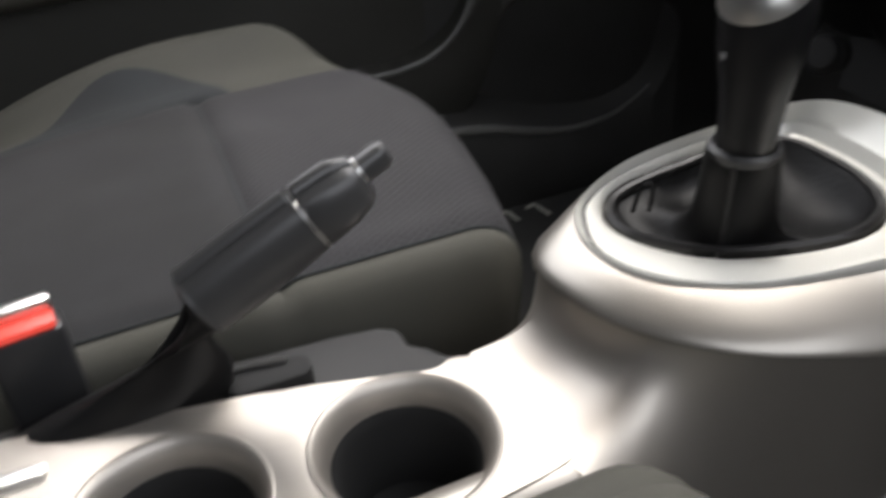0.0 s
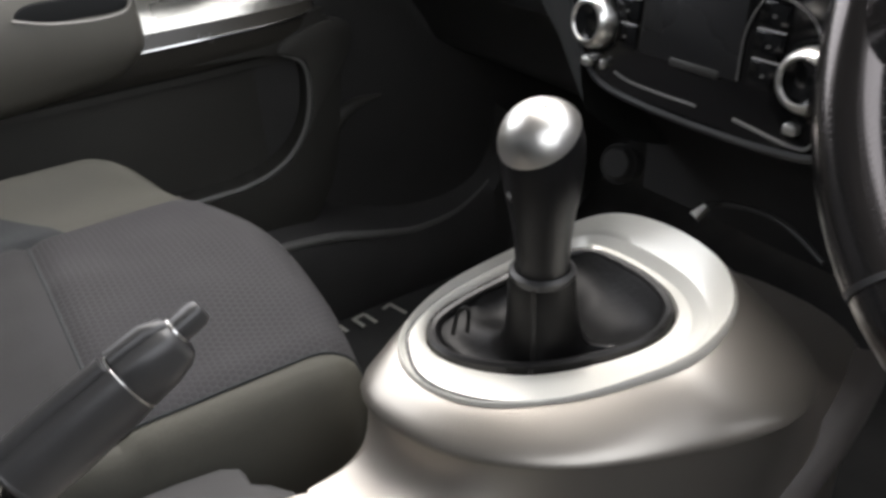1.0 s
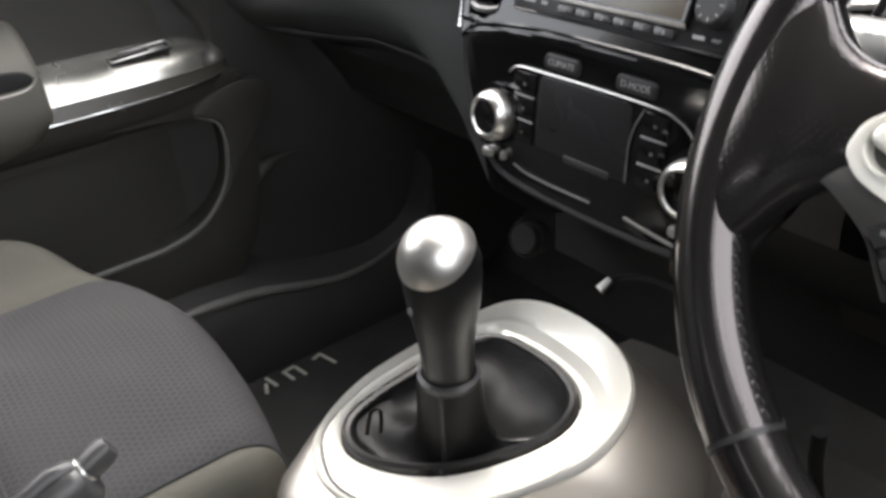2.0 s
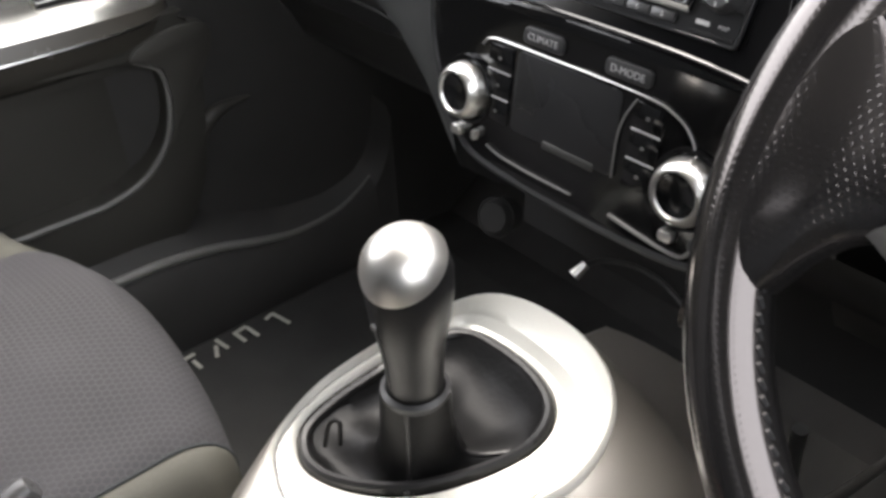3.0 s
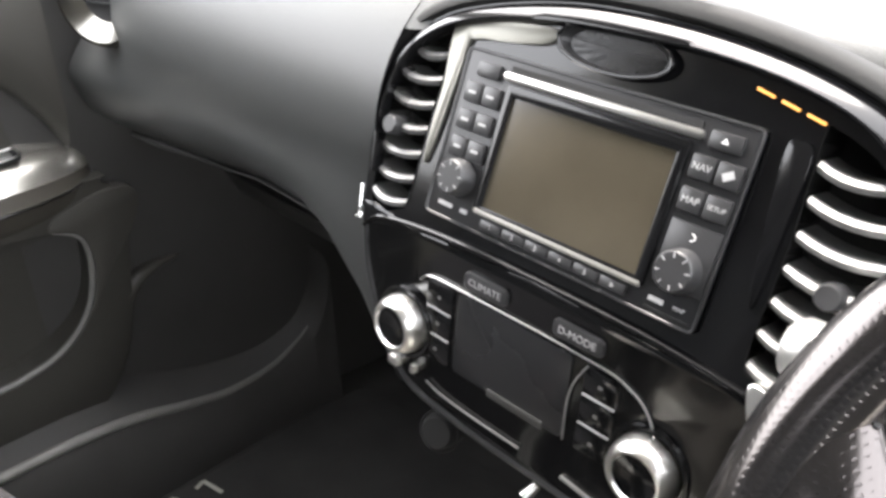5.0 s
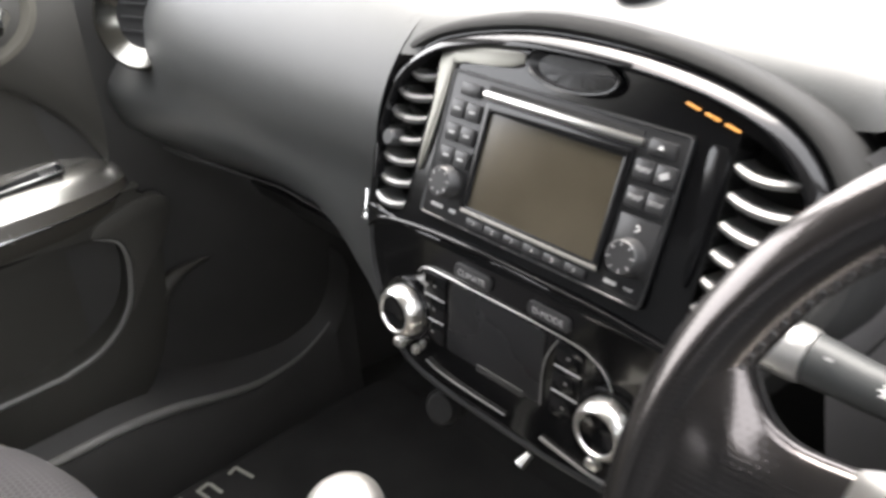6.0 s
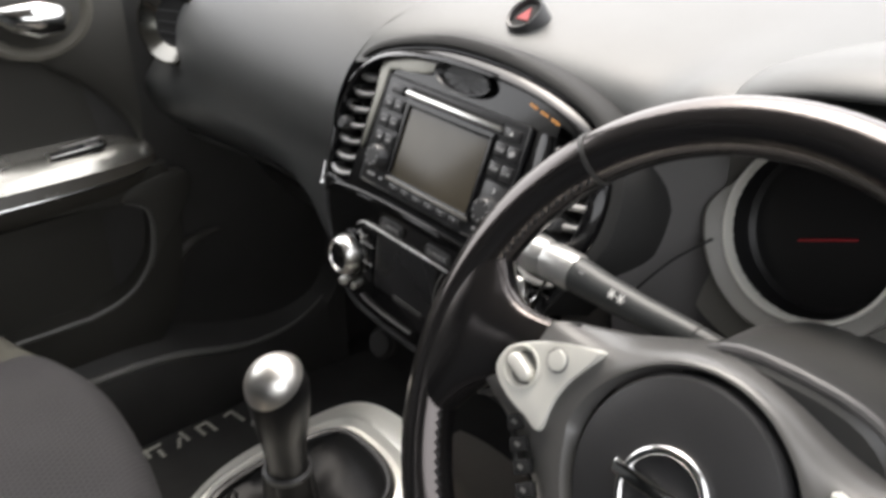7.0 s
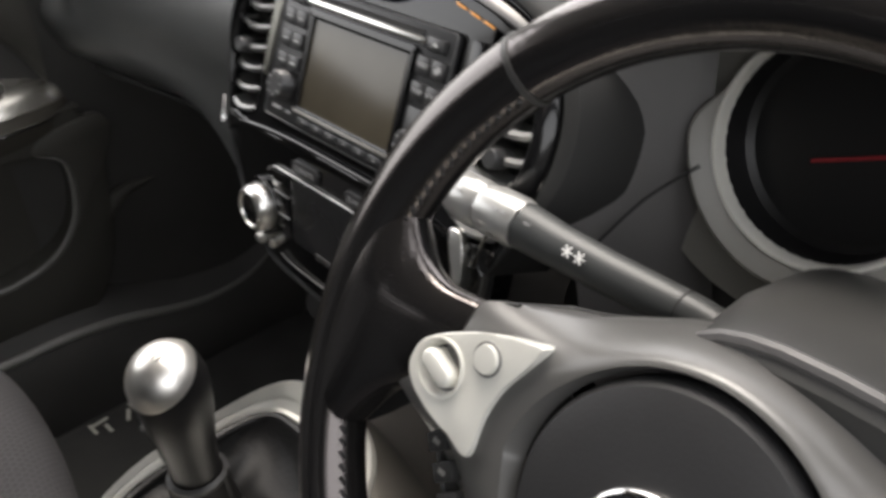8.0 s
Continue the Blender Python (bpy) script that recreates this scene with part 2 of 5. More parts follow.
def revolve(profile, m=None, n=32, arc=360.0):
    """A profile of (radius, height) turned about the z axis of m."""
    m = m or Matrix()
    full = arc >= 360
    steps = n if full else n + 1
    rows = [[m @ Vector((max(r, 1e-5) * math.cos(radians(arc) * i / n), max(r, 1e-5) * math.sin(radians(arc) * i / n), h)) for r, h in profile] for i in range(steps)]
    bm = loft(rows, False, full)
    bmesh.ops.remove_doubles(bm, verts=bm.verts[:], dist=2e-5)
    return bm


def slab(outline, w0, w1, m=None, bevel=0.0, holes=(), seg=2):
    """A flat piece of any outline (with holes) between w0 and w1 along the z axis of m; its front edges are rounded."""
    m = m or Matrix()
    bm = bmesh.new()
    edges = []
    for ring in (outline, *holes):
        vs = [bm.verts.new((u, v, w1)) for u, v in ring]
        edges += [bm.edges.new((vs[i], vs[(i + 1) % len(vs)])) for i in range(len(vs))]
    if holes:
        bmesh.ops.triangle_fill(bm, edges=edges, use_beauty=True)
    else:
        bm.faces.new(bm.verts[:])
    bmesh.ops.recalc_face_normals(bm, faces=bm.faces)
    if bm.faces[0:1] and bm.faces[:][0].normal.z < 0:
        bmesh.ops.reverse_faces(bm, faces=bm.faces[:])
    front = bm.faces[:]
    rim = [e for e in bm.edges if len(e.link_faces) == 1]
    made = bmesh.ops.extrude_edge_only(bm, edges=rim)["geom"]
    low = [g for g in made if isinstance(g, bmesh.types.BMVert)]
    for v in low:
        v.co.z = w0
    if bevel:
        bmesh.ops.bevel(bm, geom=rim, offset=bevel, segments=seg, affect="EDGES", profile=0.5, clamp_overlap=True)
    back = [e for e in bm.edges if len(e.link_faces) == 1]
    if not holes and back:
        bmesh.ops.edgeloop_fill(bm, edges=back)
    uv = bm.loops.layers.uv.new("unrolled")
    for f in bm.faces:
        for lp in f.loops:
            lp[uv].uv = (lp.vert.co.x, lp.vert.co.y)
    bmesh.ops.transform(bm, matrix=m, verts=bm.verts[:])
    return bm


def rrect(cu, cv, w, h, r, n=5):
    out = []
    for k, (su, sv) in enumerate(((1, 1), (-1, 1), (-1, -1), (1, -1))):
        for i in range(n + 1):
            a = radians(90 * k + 90 * i / n)
            out.append((cu + su * (w / 2 - r) + r * math.cos(a), cv + sv * (h / 2 - r) + r * math.sin(a)))
    return out


def oval(cu, cv, a, b, n=32, power=1.0):
    out = []
    for i in range(n):
        c, s = math.cos(2 * math.pi * i / n), math.sin(2 * math.pi * i / n)
        out.append((cu + a * math.copysign(abs(c) ** power, c), cv + b * math.copysign(abs(s) ** power, s)))
    return out


def curve2(points, n=6, closed=False):
    """A smooth line through points (Catmull-Rom)."""
    pts = [Vector(p) for p in points]
    k = len(pts)
    out = []
    for i in range(k if closed else k - 1):
        if closed:
            p0, p1, p2, p3 = pts[(i - 1) % k], pts[i], pts[(i + 1) % k], pts[(i + 2) % k]
        else:
            p0, p1, p2, p3 = pts[max(i - 1, 0)], pts[i], pts[i + 1], pts[min(i + 2, k - 1)]
        for j in range(n):
            t = j / n
            out.append(0.5 * ((2 * p1) + (p2 - p0) * t + (2 * p0 - 5 * p1 + 4 * p2 - p3) * t * t + (3 * p1 - p0 - 3 * p2 + p3) * t ** 3))
    if not closed:
        out.append(pts[-1])
    return out


def flat2(points, n=6, closed=True):
    return [(p[0], p[1]) for p in curve2([(u, v, 0) for u, v in points], n, closed)]


def box(cx, cy, cz, sx, sy, sz, m=None, bevel=0.0, seg=2):
    bm = bmesh.new()
    bmesh.ops.create_cube(bm, size=1.0, matrix=Matrix.Translation((cx, cy, cz)) @ Matrix.Diagonal((sx, sy, sz, 1)))
    if bevel:
        bmesh.ops.bevel(bm, geom=bm.edges[:], offset=bevel, segments=seg, affect="EDGES", profile=0.5)
    if m:
        bmesh.ops.transform(bm, matrix=m, verts=bm.verts[:])
    return bm


def words(text, size, m, mat, parent, name="lettering"):
    cu = bpy.data.curves.new("tmp_text", "FONT")
    cu.body, cu.size, cu.align_x, cu.align_y, cu.extrude = text, size, "CENTER", "CENTER", 0.0002
    tmp = bpy.data.objects.new("tmp_text", cu)
    me = bpy.data.meshes.new_from_object(tmp)
    bpy.data.objects.remove(tmp)
    me.transform(m)
    me.materials.append(mat)
    ob = new(name, me)
    ob.parent = parent
    return ob


def at(m, u, v, w=0.0):
    return m @ Matrix.Translation((u, v, w))


def flat_uv(bm, m):
    """Lays the pattern of a piece flat on the x and y axes of m."""
    inv, uv = m.inverted(), bm.loops.layers.uv.verify()
    for f in bm.faces:
        for lp in f.loops:
            p = inv @ lp.vert.co
            lp[uv].uv = (p.x, p.y)
    return bm


def axes(origin, lean):
    """A frame on a panel that faces the seats: x right, y up the panel, z towards the seats; lean: degrees its top lies forward."""
    s, c = math.sin(radians(lean)), math.cos(radians(lean))
    return Matrix(((1, 0, 0, origin[0]), (0, s, -c, origin[1]), (0, c, s, origin[2]), (0, 0, 0, 1)))


def polar_row(points, z, slope=0.0, n=72, c=(0.0, 0.012), bulge=0.0):
    """A closed row round c through the given plan points, sampled at even angles."""
    line = curve2([(x, y, 0) for x, y in points], 12, True)
    polar = sorted((math.atan2(q.y - c[1], q.x - c[0]), math.hypot(q.x - c[0], q.y - c[1])) for q in line)
    ang = np.array([a for a, r in polar])
    rad = np.array([r for a, r in polar])
    ang = np.concatenate([ang - 2 * math.pi, ang, ang + 2 * math.pi])
    rad = np.concatenate([rad, rad, rad])
    out = []
    for i in range(n):
        a = -math.pi + 2 * math.pi * i / n
        r = float(np.interp(a, ang, rad)) + bulge
        x, y = c[0] + r * math.cos(a), c[1] + r * math.sin(a)
        out.append(Vector((x, y, z + slope * y)))
    return out


# ---- shell of the car: floor, roof, pillars, ground ----
ground = part("ground", box(0, 0, -0.45, 200, 200, 0.1), BOUNCE_GROUND, None, "unseen ground outside the car, set pale to bounce light")
tagged(ground, "unseen ground outside the car, set pale to bounce light", "ground", kind="structure")
floor = part("floor", box(0.0, -0.30, 0.0, 1.58, 2.5, 0.06), CARPET)
tagged(floor, "black carpeted car floor", "floor", kind="structure")
toe = part("toe_board", loft([[(x, 0.62, 0.025), (x, 0.78, 0.16), (x, 0.90, 0.45), (x, 0.92, 0.80)] for x in (-0.74, -0.4, 0.0, 0.4, 0.78)]), FELT)
tagged(toe, "black carpeted bulkhead under the dashboard", "bulkhead", kind="structure")
roof = part("roof_lining", shell([[(x, y, 1.39 - 0.08 * (x / 0.51) ** 2 - 0.10 * max(0, y + 0.3) ** 2) for y in (-1.4, -0.9, -0.4, 0.0, 0.08)] for x in (-0.51, -0.35, -0.18, 0.0, 0.18, 0.35, 0.51)], 0.03), LINING)
tagged(roof, "grey cloth roof lining", "ceiling", kind="structure")
for side in (-1, 1):
    x0, x1 = side * 0.80, side * 0.52
    pil = part("pillar_trim", join(
        tube([(x0, 0.80, 0.86), (side * 0.70, 0.45, 1.08), (x1, 0.10, 1.30)], 0.045, 10),
        tube([(x0, -0.62, 0.80), (side * 0.71, -0.66, 1.05), (x1, -0.70, 1.30)], 0.06, 10),
        tube([(x1, 0.10, 1.30), (x1, -0.6, 1.315), (x1, -1.4, 1.30)], 0.035, 10)), LINING)
    tagged(pil, "grey trim of the car's window pillars", "pillar trim", kind="structure")
# Unseen; shuts the rear window so that no light comes from behind.
rear = part("wall_rear", join(box(0, -1.50, 0.65, 1.56, 0.06, 1.42), box(0, -0.95, 0.25, 1.3, 0.5, 0.3, None, 0.05), box(0, -1.28, 0.62, 1.3, 0.16, 0.75, None, 0.05)), CLOTH_DARK)
# Unseen panels added over the rear side windows to block their light.
for side in (-1, 1):
    quarter = part("quarter_blocker", loft([[Vector((side * 0.83, y, 0.80)), Vector((side * 0.76, y, 1.00)), Vector((side * 0.66, y, 1.20)), Vector((side * 0.50, y, 1.34))] for y in (-1.50, -1.1, -0.70)]), CLOTH_DARK)
    tagged(quarter, "unseen dark panel blocking light at the rear quarter", "wall", kind="structure")
tagged(rear, "unseen dark wall blocking light at the rear of the cabin", "wall", kind="structure")
door_r = part("wall_right", box(0.83, -0.3, 0.38, 0.06, 2.4, 0.95, None, 0.02), DOOR)
tagged(door_r, "dark inner side of the driver's door", "wall", kind="structure")
body_l = part("wall_left", box(-0.84, -0.3, 0.36, 0.04, 2.4, 0.90), DOOR)
tagged(body_l, "dark outer skin behind the passenger door", "wall", kind="structure")
bonnet = part("wall_front", box(0, 0.99, 0.45, 1.62, 0.06, 0.9), DARK)
tagged(bonnet, "dark bulkhead closing the front of the cabin", "wall", kind="structure")

# ---- dashboard ----
dash = thing("dashboard", "dark grey grained plastic dashboard with bright top", "dashboard")
FX, FY, FZ, LEAN = -0.01, 0.177, 0.723, 23.0
F = axes((FX, FY, FZ), LEAN)
ARCH = [(-0.158, -0.045), (-0.166, -0.010), (-0.174, 0.035), (-0.167, 0.072), (-0.138, 0.100), (-0.100, 0.115), (-0.045, 0.126), (0.005, 0.129),
        (0.060, 0.127), (0.112, 0.119), (0.152, 0.104), (0.180, 0.074), (0.186, 0.035), (0.174, -0.010), (0.162, -0.045)]


def dash_section(x):
    """Lip, bulge, shoulder and top of the dashboard at x, seen in its side view (y, z)."""
    k = max(0.0, min(1.0, (x + 0.72) / 0.55))
    lip_y = 0.216 - 0.016 * k
    lip_z = 0.632 - 0.115 * max(0.0, -0.40 - x) ** 0.9 * 1.05 - 6.0 * max(0.0, x + 0.31) ** 2
    e = 0.07 * max(0.0, (-0.52 - x) / 0.215) ** 1.5
    return [(lip_y + 0.14, lip_z - 0.07), (lip_y + 0.055, lip_z - 0.040), (lip_y + 0.014, lip_z - 0.012), (lip_y, lip_z), (lip_y - 0.016, lip_z + 0.020),
            ((lip_y - 0.016 + 0.179) / 2 - 0.004, (lip_z + 0.720) / 2), (0.179 + e * 0.6, 0.700), (0.175 + e, 0.735), (0.183 + e, 0.772), (0.204 + e, 0.806), (0.238 + e, 0.833), (0.285 + e * 0.5, 0.850), (0.34, 0.862), (0.44, 0.875), (0.62, 0.892), (0.88, 0.90)]


left_rows = []
for i in range(15):
    x = -0.735 + i * (0.565 / 14)
    sec = curve2([(x, y, z) for y, z in dash_section(x)], 4)
    left_rows.append(sec)
part("passenger_panel", loft(left_rows), DASH, dash)
part("lip_seam", tube([(x, dash_section(x)[2][0] - 0.003, dash_section(x)[2][1] - 0.004) for x in [-0.69 + 0.022 * i for i in range(20)]], [0.0012 + 0.0030 * math.exp(-(((i - 3) / 3.0) ** 2)) for i in range(20)], 8), TRIM_GREY, dash, "thin glossy seam under the lip")
# top, behind and above the centre stack and the instruments
top_rows = []
for i in range(63):
    x = -0.18 + i * (0.93 / 62)
    k = max(0.0, min(1.0, (x + 0.18) / 0.12))
    k = k * k * (3 - 2 * k)
    r = max(0.0, min(1.0, (x - 0.15) / 0.06))
    r = r * r * (3 - 2 * r)
    top_rows.append(curve2([(x, 0.204 + 0.046 * k - 0.012 * r, 0.806 + 0.009 * k + 0.022 * r), (x, 0.219 + 0.039 * k - 0.010 * r, 0.820 + 0.012 * k + 0.020 * r), (x, 0.240 + 0.035 * k - 0.008 * r, 0.834 + 0.012 * k + 0.016 * r), (x, 0.285 + 0.025 * k, 0.850 + 0.007 * k + 0.010 * r), (x, 0.345 + 0.015 * k, 0.863 + 0.003 * k + 0.005 * r), (x, 0.46, 0.878), (x, 0.62, 0.892), (x, 0.88, 0.90)], 3))
part("dash_top", loft(top_rows), DASH, dash)
# hood round the centre stack
ctr = Vector((0.0, 0.02))


def grown(outline, d):
    out = []
    for u, v in outline:
        w = Vector((u, v)) - ctr
        w = w * (1 + d / max(w.length, 1e-4))
        out.append((ctr.x + w.x, ctr.y + w.y))
    return out


arch2 = flat2(ARCH, 5, False)
hood_rows = []
for d, w in ((0.001, -0.03), (0.001, 0.000), (0.003, 0.003), (0.007, 0.003), (0.012, 0.000), (0.015, -0.008), (0.016, -0.03), (0.017, -0.06)):
    row = []
    for (u, v), (gu, gv) in zip(arch2, grown(arch2, d)):
        k = max(0.0, min(1.0, (v - 0.0) / 0.09)) if u < 0 else max(0.0, min(1.0, (v + 0.06) / 0.09))
        k = k * k * (3 - 2 * k)
        row.append(F @ Vector((u + (gu - u) * k, v + (gv - v) * k, w * k if w > 0 else w)))
    hood_rows.append(row)
part("stack_hood", loft(hood_rows), HOOD, dash, "dark grey raised hood round the centre stack")
# lower black dash below the lip, glovebox and knee panel
low_rows = []
for i in range(9):
    x = -0.735 + i * 0.075
    low_rows.append(curve2([(x, 0.25, 0.575), (x, 0.315, 0.53), (x, 0.36, 0.47), (x, 0.40, 0.42), (x, 0.55, 0.40), (x, 0.80, 0.42)], 3))
part("glovebox_panel", loft(low_rows), DASH_LOW, dash)
kn = [curve2([(x, 0.30, 0.66), (x, 0.26, 0.60), (x, 0.27, 0.52), (x, 0.33, 0.44), (x, 0.5, 0.40), (x, 0.8, 0.40)], 3) for x in (0.13, 0.25, 0.4, 0.6, 0.78)]
part("knee_panel", loft(kn), DASH_LOW, dash)
hz = axes((-0.024, 0.302, 0.862), 54) @ Matrix.Diagonal((0.86, 0.98, 1, 1))
haz = thing("hazard_switch", "black round hazard light switch with red triangle", "switch")
part("bezel", revolve([(0.016, 0.001), (0.017, 0.005), (0.0195, 0.006), (0.021, 0.004), (0.022, -0.026)], hz, 28), DARK, haz)
part("push_face", revolve([(0.0, 0.0015), (0.013, 0.0015), (0.0165, 0.001)], hz, 28), BLACK_HOLE, haz)
part("red_triangle", slab([(-0.009, -0.006), (0.009, -0.006), (0.0, 0.009)], 0.001, 0.0025, hz), HAZARD, haz, "red warning triangle")

# end vent beside the passenger door
vent = thing("end_vent", "round air vent with satin silver ring", "air vent")
VM = Matrix.Translation((-0.601, 0.192, 0.766)) @ pose(0, 0, 0, 80, 0, 24)
part("ring", revolve([(0.060, -0.04), (0.058, 0.004), (0.056, 0.010), (0.052, 0.0115), (0.046, 0.008), (0.036, 0.000), (0.031, -0.004)], VM, 40), VENT_RING, vent, "satin silver funnel ring")
part("throat", revolve([(0.0330, -0.002), (0.030, -0.0035), (0.0, -0.0035)], VM, 32), BLACK_HOLE, vent)
for k in (-1, 0, 1):
    part("vane", box(0, k * 0.015, -0.002, 0.052, 0.002, 0.004, VM), DARK, vent)

# ---- centre stack ----
stack = thing("centre_stack", "gloss black centre stack panel in an arched frame", "dashboard panel")
VENT_L = [(-0.122, 0.097), (-0.118, 0.092), (-0.121, 0.04), (-0.121, -0.016), (-0.128, -0.026), (-0.145, -0.034), (-0.154, -0.030), (-0.158, -0.010), (-0.164, 0.035), (-0.158, 0.066), (-0.138, 0.088)]
VENT_R = [(-u * 1.03 + 0.002 if u < -0.13 else -u, v) for u, v in reversed(VENT_L)]
RAD = rrect(-0.004, 0.0355, 0.196, 0.107, 0.004)
outer = [(u, v) for u, v in flat2(ARCH, 5, False)] + [(0.10, -0.034), (0.0, -0.030), (-0.10, -0.034)]
part("frame", slab(outer, -0.03, 0.0, F, 0.0, [flat2(VENT_L, 3), flat2(VENT_R, 3), RAD]), PIANO, stack, "gloss black frame")
# raised gloss rim that follows the arch
rim_rows = []
for d, w in ((-0.0145, 0.000), (-0.0140, 0.006), (-0.0130, 0.0085), (-0.0115, 0.0088), (-0.008, 0.0072), (-0.004, 0.0040), (0.0, -0.001), (0.0008, -0.004)):
    rim_rows.append([F @ Vector((u, v, w)) for u, v in grown(flat2(ARCH[1:-1], 5, False), d)])
part("arch_rim", loft(rim_rows), PIANO, stack)
for s in (-1, 1):
    line = [(-0.155, -0.042), (-0.1575, -0.030), (-0.160, -0.019)] if s < 0 else [(-0.155, -0.042), (-0.159, -0.024), (-0.164, -0.002), (-0.168, 0.018)]
    pts = [F @ Vector((s * -u, v, 0.0075)) for u, v in flat2(line, 5, False)]
    part("chrome_strip", tube(pts, [0.0026] * 3 + [0.0012] * (len(pts) - 3), 8), CHROME, stack, "thin chrome strip round the vent")
part("vent_foot", slab(flat2([(0.1285, -0.0270), (0.1375, -0.0265), (0.1440, -0.0370), (0.1490, -0.0560), (0.1475, -0.0610), (0.1425, -0.0570), (0.1330, -0.0420)], 4), -0.004, 0.0070, F, 0.003, (), 3), SATIN, stack, "satin silver foot of the vent frame")
# central oval recess and passenger airbag lamp
part("oval_recess", revolve([(0.0, -0.004), (0.9, -0.004), (1.0, 0.0015), (1.05, 0.0)], at(F, -0.002, 0.1065, 0.004) @ Matrix.Diagonal((0.035, 0.0115, 1, 1)), 40), DARK, stack)
part("oval_rim", tube([at(F, -0.002, 0.1065, 0.005) @ Vector((0.037 * math.cos(radians(9 * i)), 0.0125 * math.sin(radians(9 * i)), 0)) for i in range(40)], 0.0014, 8, True), PIANO, stack)
for k in range(3):
    part("airbag_lamp", box(0, 0, 0, 0.010, 0.0015, 0.001, at(F, 0.0850 + 0.0135 * k, 0.1050 - 0.0030 * k, 0.001) @ pose(0, 0, 0, 0, 0, -13), 0.0004), AMBER, stack, "lit amber lettering of the airbag lamp")

for s, ol in ((-1, VENT_L), (1, VENT_R)):
    v = thing("side_vent", "black louvred air vent in the centre stack", "air vent", "centre vents")
    o = flat2(ol, 3)
    back = [F @ Vector((a, b, -0.03)) for a, b in o]
    part("duct", join(loft([[F @ Vector((a, b, 0.001)) for a, b in o], back], True), slab(o, -0.034, -0.03, F)), BLACK_HOLE, v)
    for k in range(7):
        vv = -0.020 + k * 0.0166
        us = [a for a, b in o if abs(b - vv) < 0.012]
        lo, hi = min(us) + 0.001, max(us) - 0.001
        rows = []
        for j in range(7):
            u = lo + (hi - lo) * j / 6
            bow = 0.004 * (1 - (2 * j / 6 - 1) ** 2)
            rows.append([F @ Vector((u, vv - bow + 0.0030, -0.022)), F @ Vector((u, vv - bow - 0.0030, -0.0030 + bow)), F @ Vector((u, vv - bow - 0.0026, -0.0008 + bow)), F @ Vector((u, vv - bow + 0.0000, 0.0004 + bow)), F @ Vector((u, vv - bow + 0.0026, -0.0014 + bow)), F @ Vector((u, vv - bow + 0.0060, -0.022))])
        part("louvre", loft(rows, True, False, True), LOUVRE, v)
    part("thumb_knob", revolve([(0, 0.008), (0.0055, 0.008), (0.0065, 0.0065), (0.007, -0.004)], at(F, s * 0.1475, 0.026, 0.002), 20), BUTTON, v)

# Grey piece in place of a bright reflection on the gloss black panel.
part("side_patch", slab(flat2([(-0.1195, 0.0965), (-0.110, 0.1015), (-0.090, 0.106), (-0.062, 0.1095), (-0.044, 0.1105), (-0.041, 0.1045), (-0.052, 0.0995), (-0.075, 0.0965), (-0.0985, 0.0935), (-0.1045, 0.0900), (-0.1060, 0.072), (-0.1085, 0.046), (-0.1115, 0.020), (-0.1145, 0.010), (-0.1165, 0.020), (-0.1165, 0.060)], 4), 0.0, 0.0030, F, 0.0012), REFLECTION, stack, "olive-grey patch painted as a reflection beside the vent")
part("side_patch", slab(flat2([(0.1165, 0.084), (0.1085, 0.088), (0.1040, 0.084), (0.1055, 0.060), (0.1085, 0.036), (0.1120, 0.014), (0.1150, 0.006), (0.1165, 0.020), (0.1168, 0.055)], 4), 0.0, 0.0030, F, 0.0012), PIANO, stack, "gloss black accent beside the vent")
# radio and navigation unit
radio = thing("radio_unit", "black navigation radio with grey screen and buttons", "car radio")
RW = 0.004
part("body", slab(rrect(-0.004, 0.0355, 0.193, 0.104, 0.003), -0.03, RW, F, 0.001), RADIO, radio)
part("rim", tube([F @ Vector((u, v, RW)) for u, v in rrect(-0.004, 0.0355, 0.194, 0.105, 0.003, 3)], 0.0009, 6, True), BUTTON, radio)
screen_bezel = slab(rrect(-0.001, 0.034, 0.122, 0.078, 0.002), RW, RW + 0.003, F, 0.0012, [rrect(-0.001, 0.033, 0.111, 0.067, 0.001)])
part("screen_bezel", screen_bezel, PIANO, radio)
part("screen", slab(rrect(-0.001, 0.033, 0.111, 0.067, 0.001), RW, RW + 0.001, F), SCREEN, radio, "grey reflecting display screen")
part("disc_slot", box(0, 0, 0, 0.132, 0.0054, 0.005, at(F, -0.001, 0.0775, RW + 0.002), 0.0022), SATIN, radio, "silver lip of the disc slot")
part("slot_shade", box(0, 0, 0, 0.126, 0.003, 0.001, at(F, -0.001, 0.0825, RW + 0.0004)), BLACK_HOLE, radio)
part("lower_lip", box(0, 0, 0, 0.120, 0.0036, 0.003, at(F, -0.001, -0.0040, RW + 0.0018), 0.0010), BEZEL, radio)
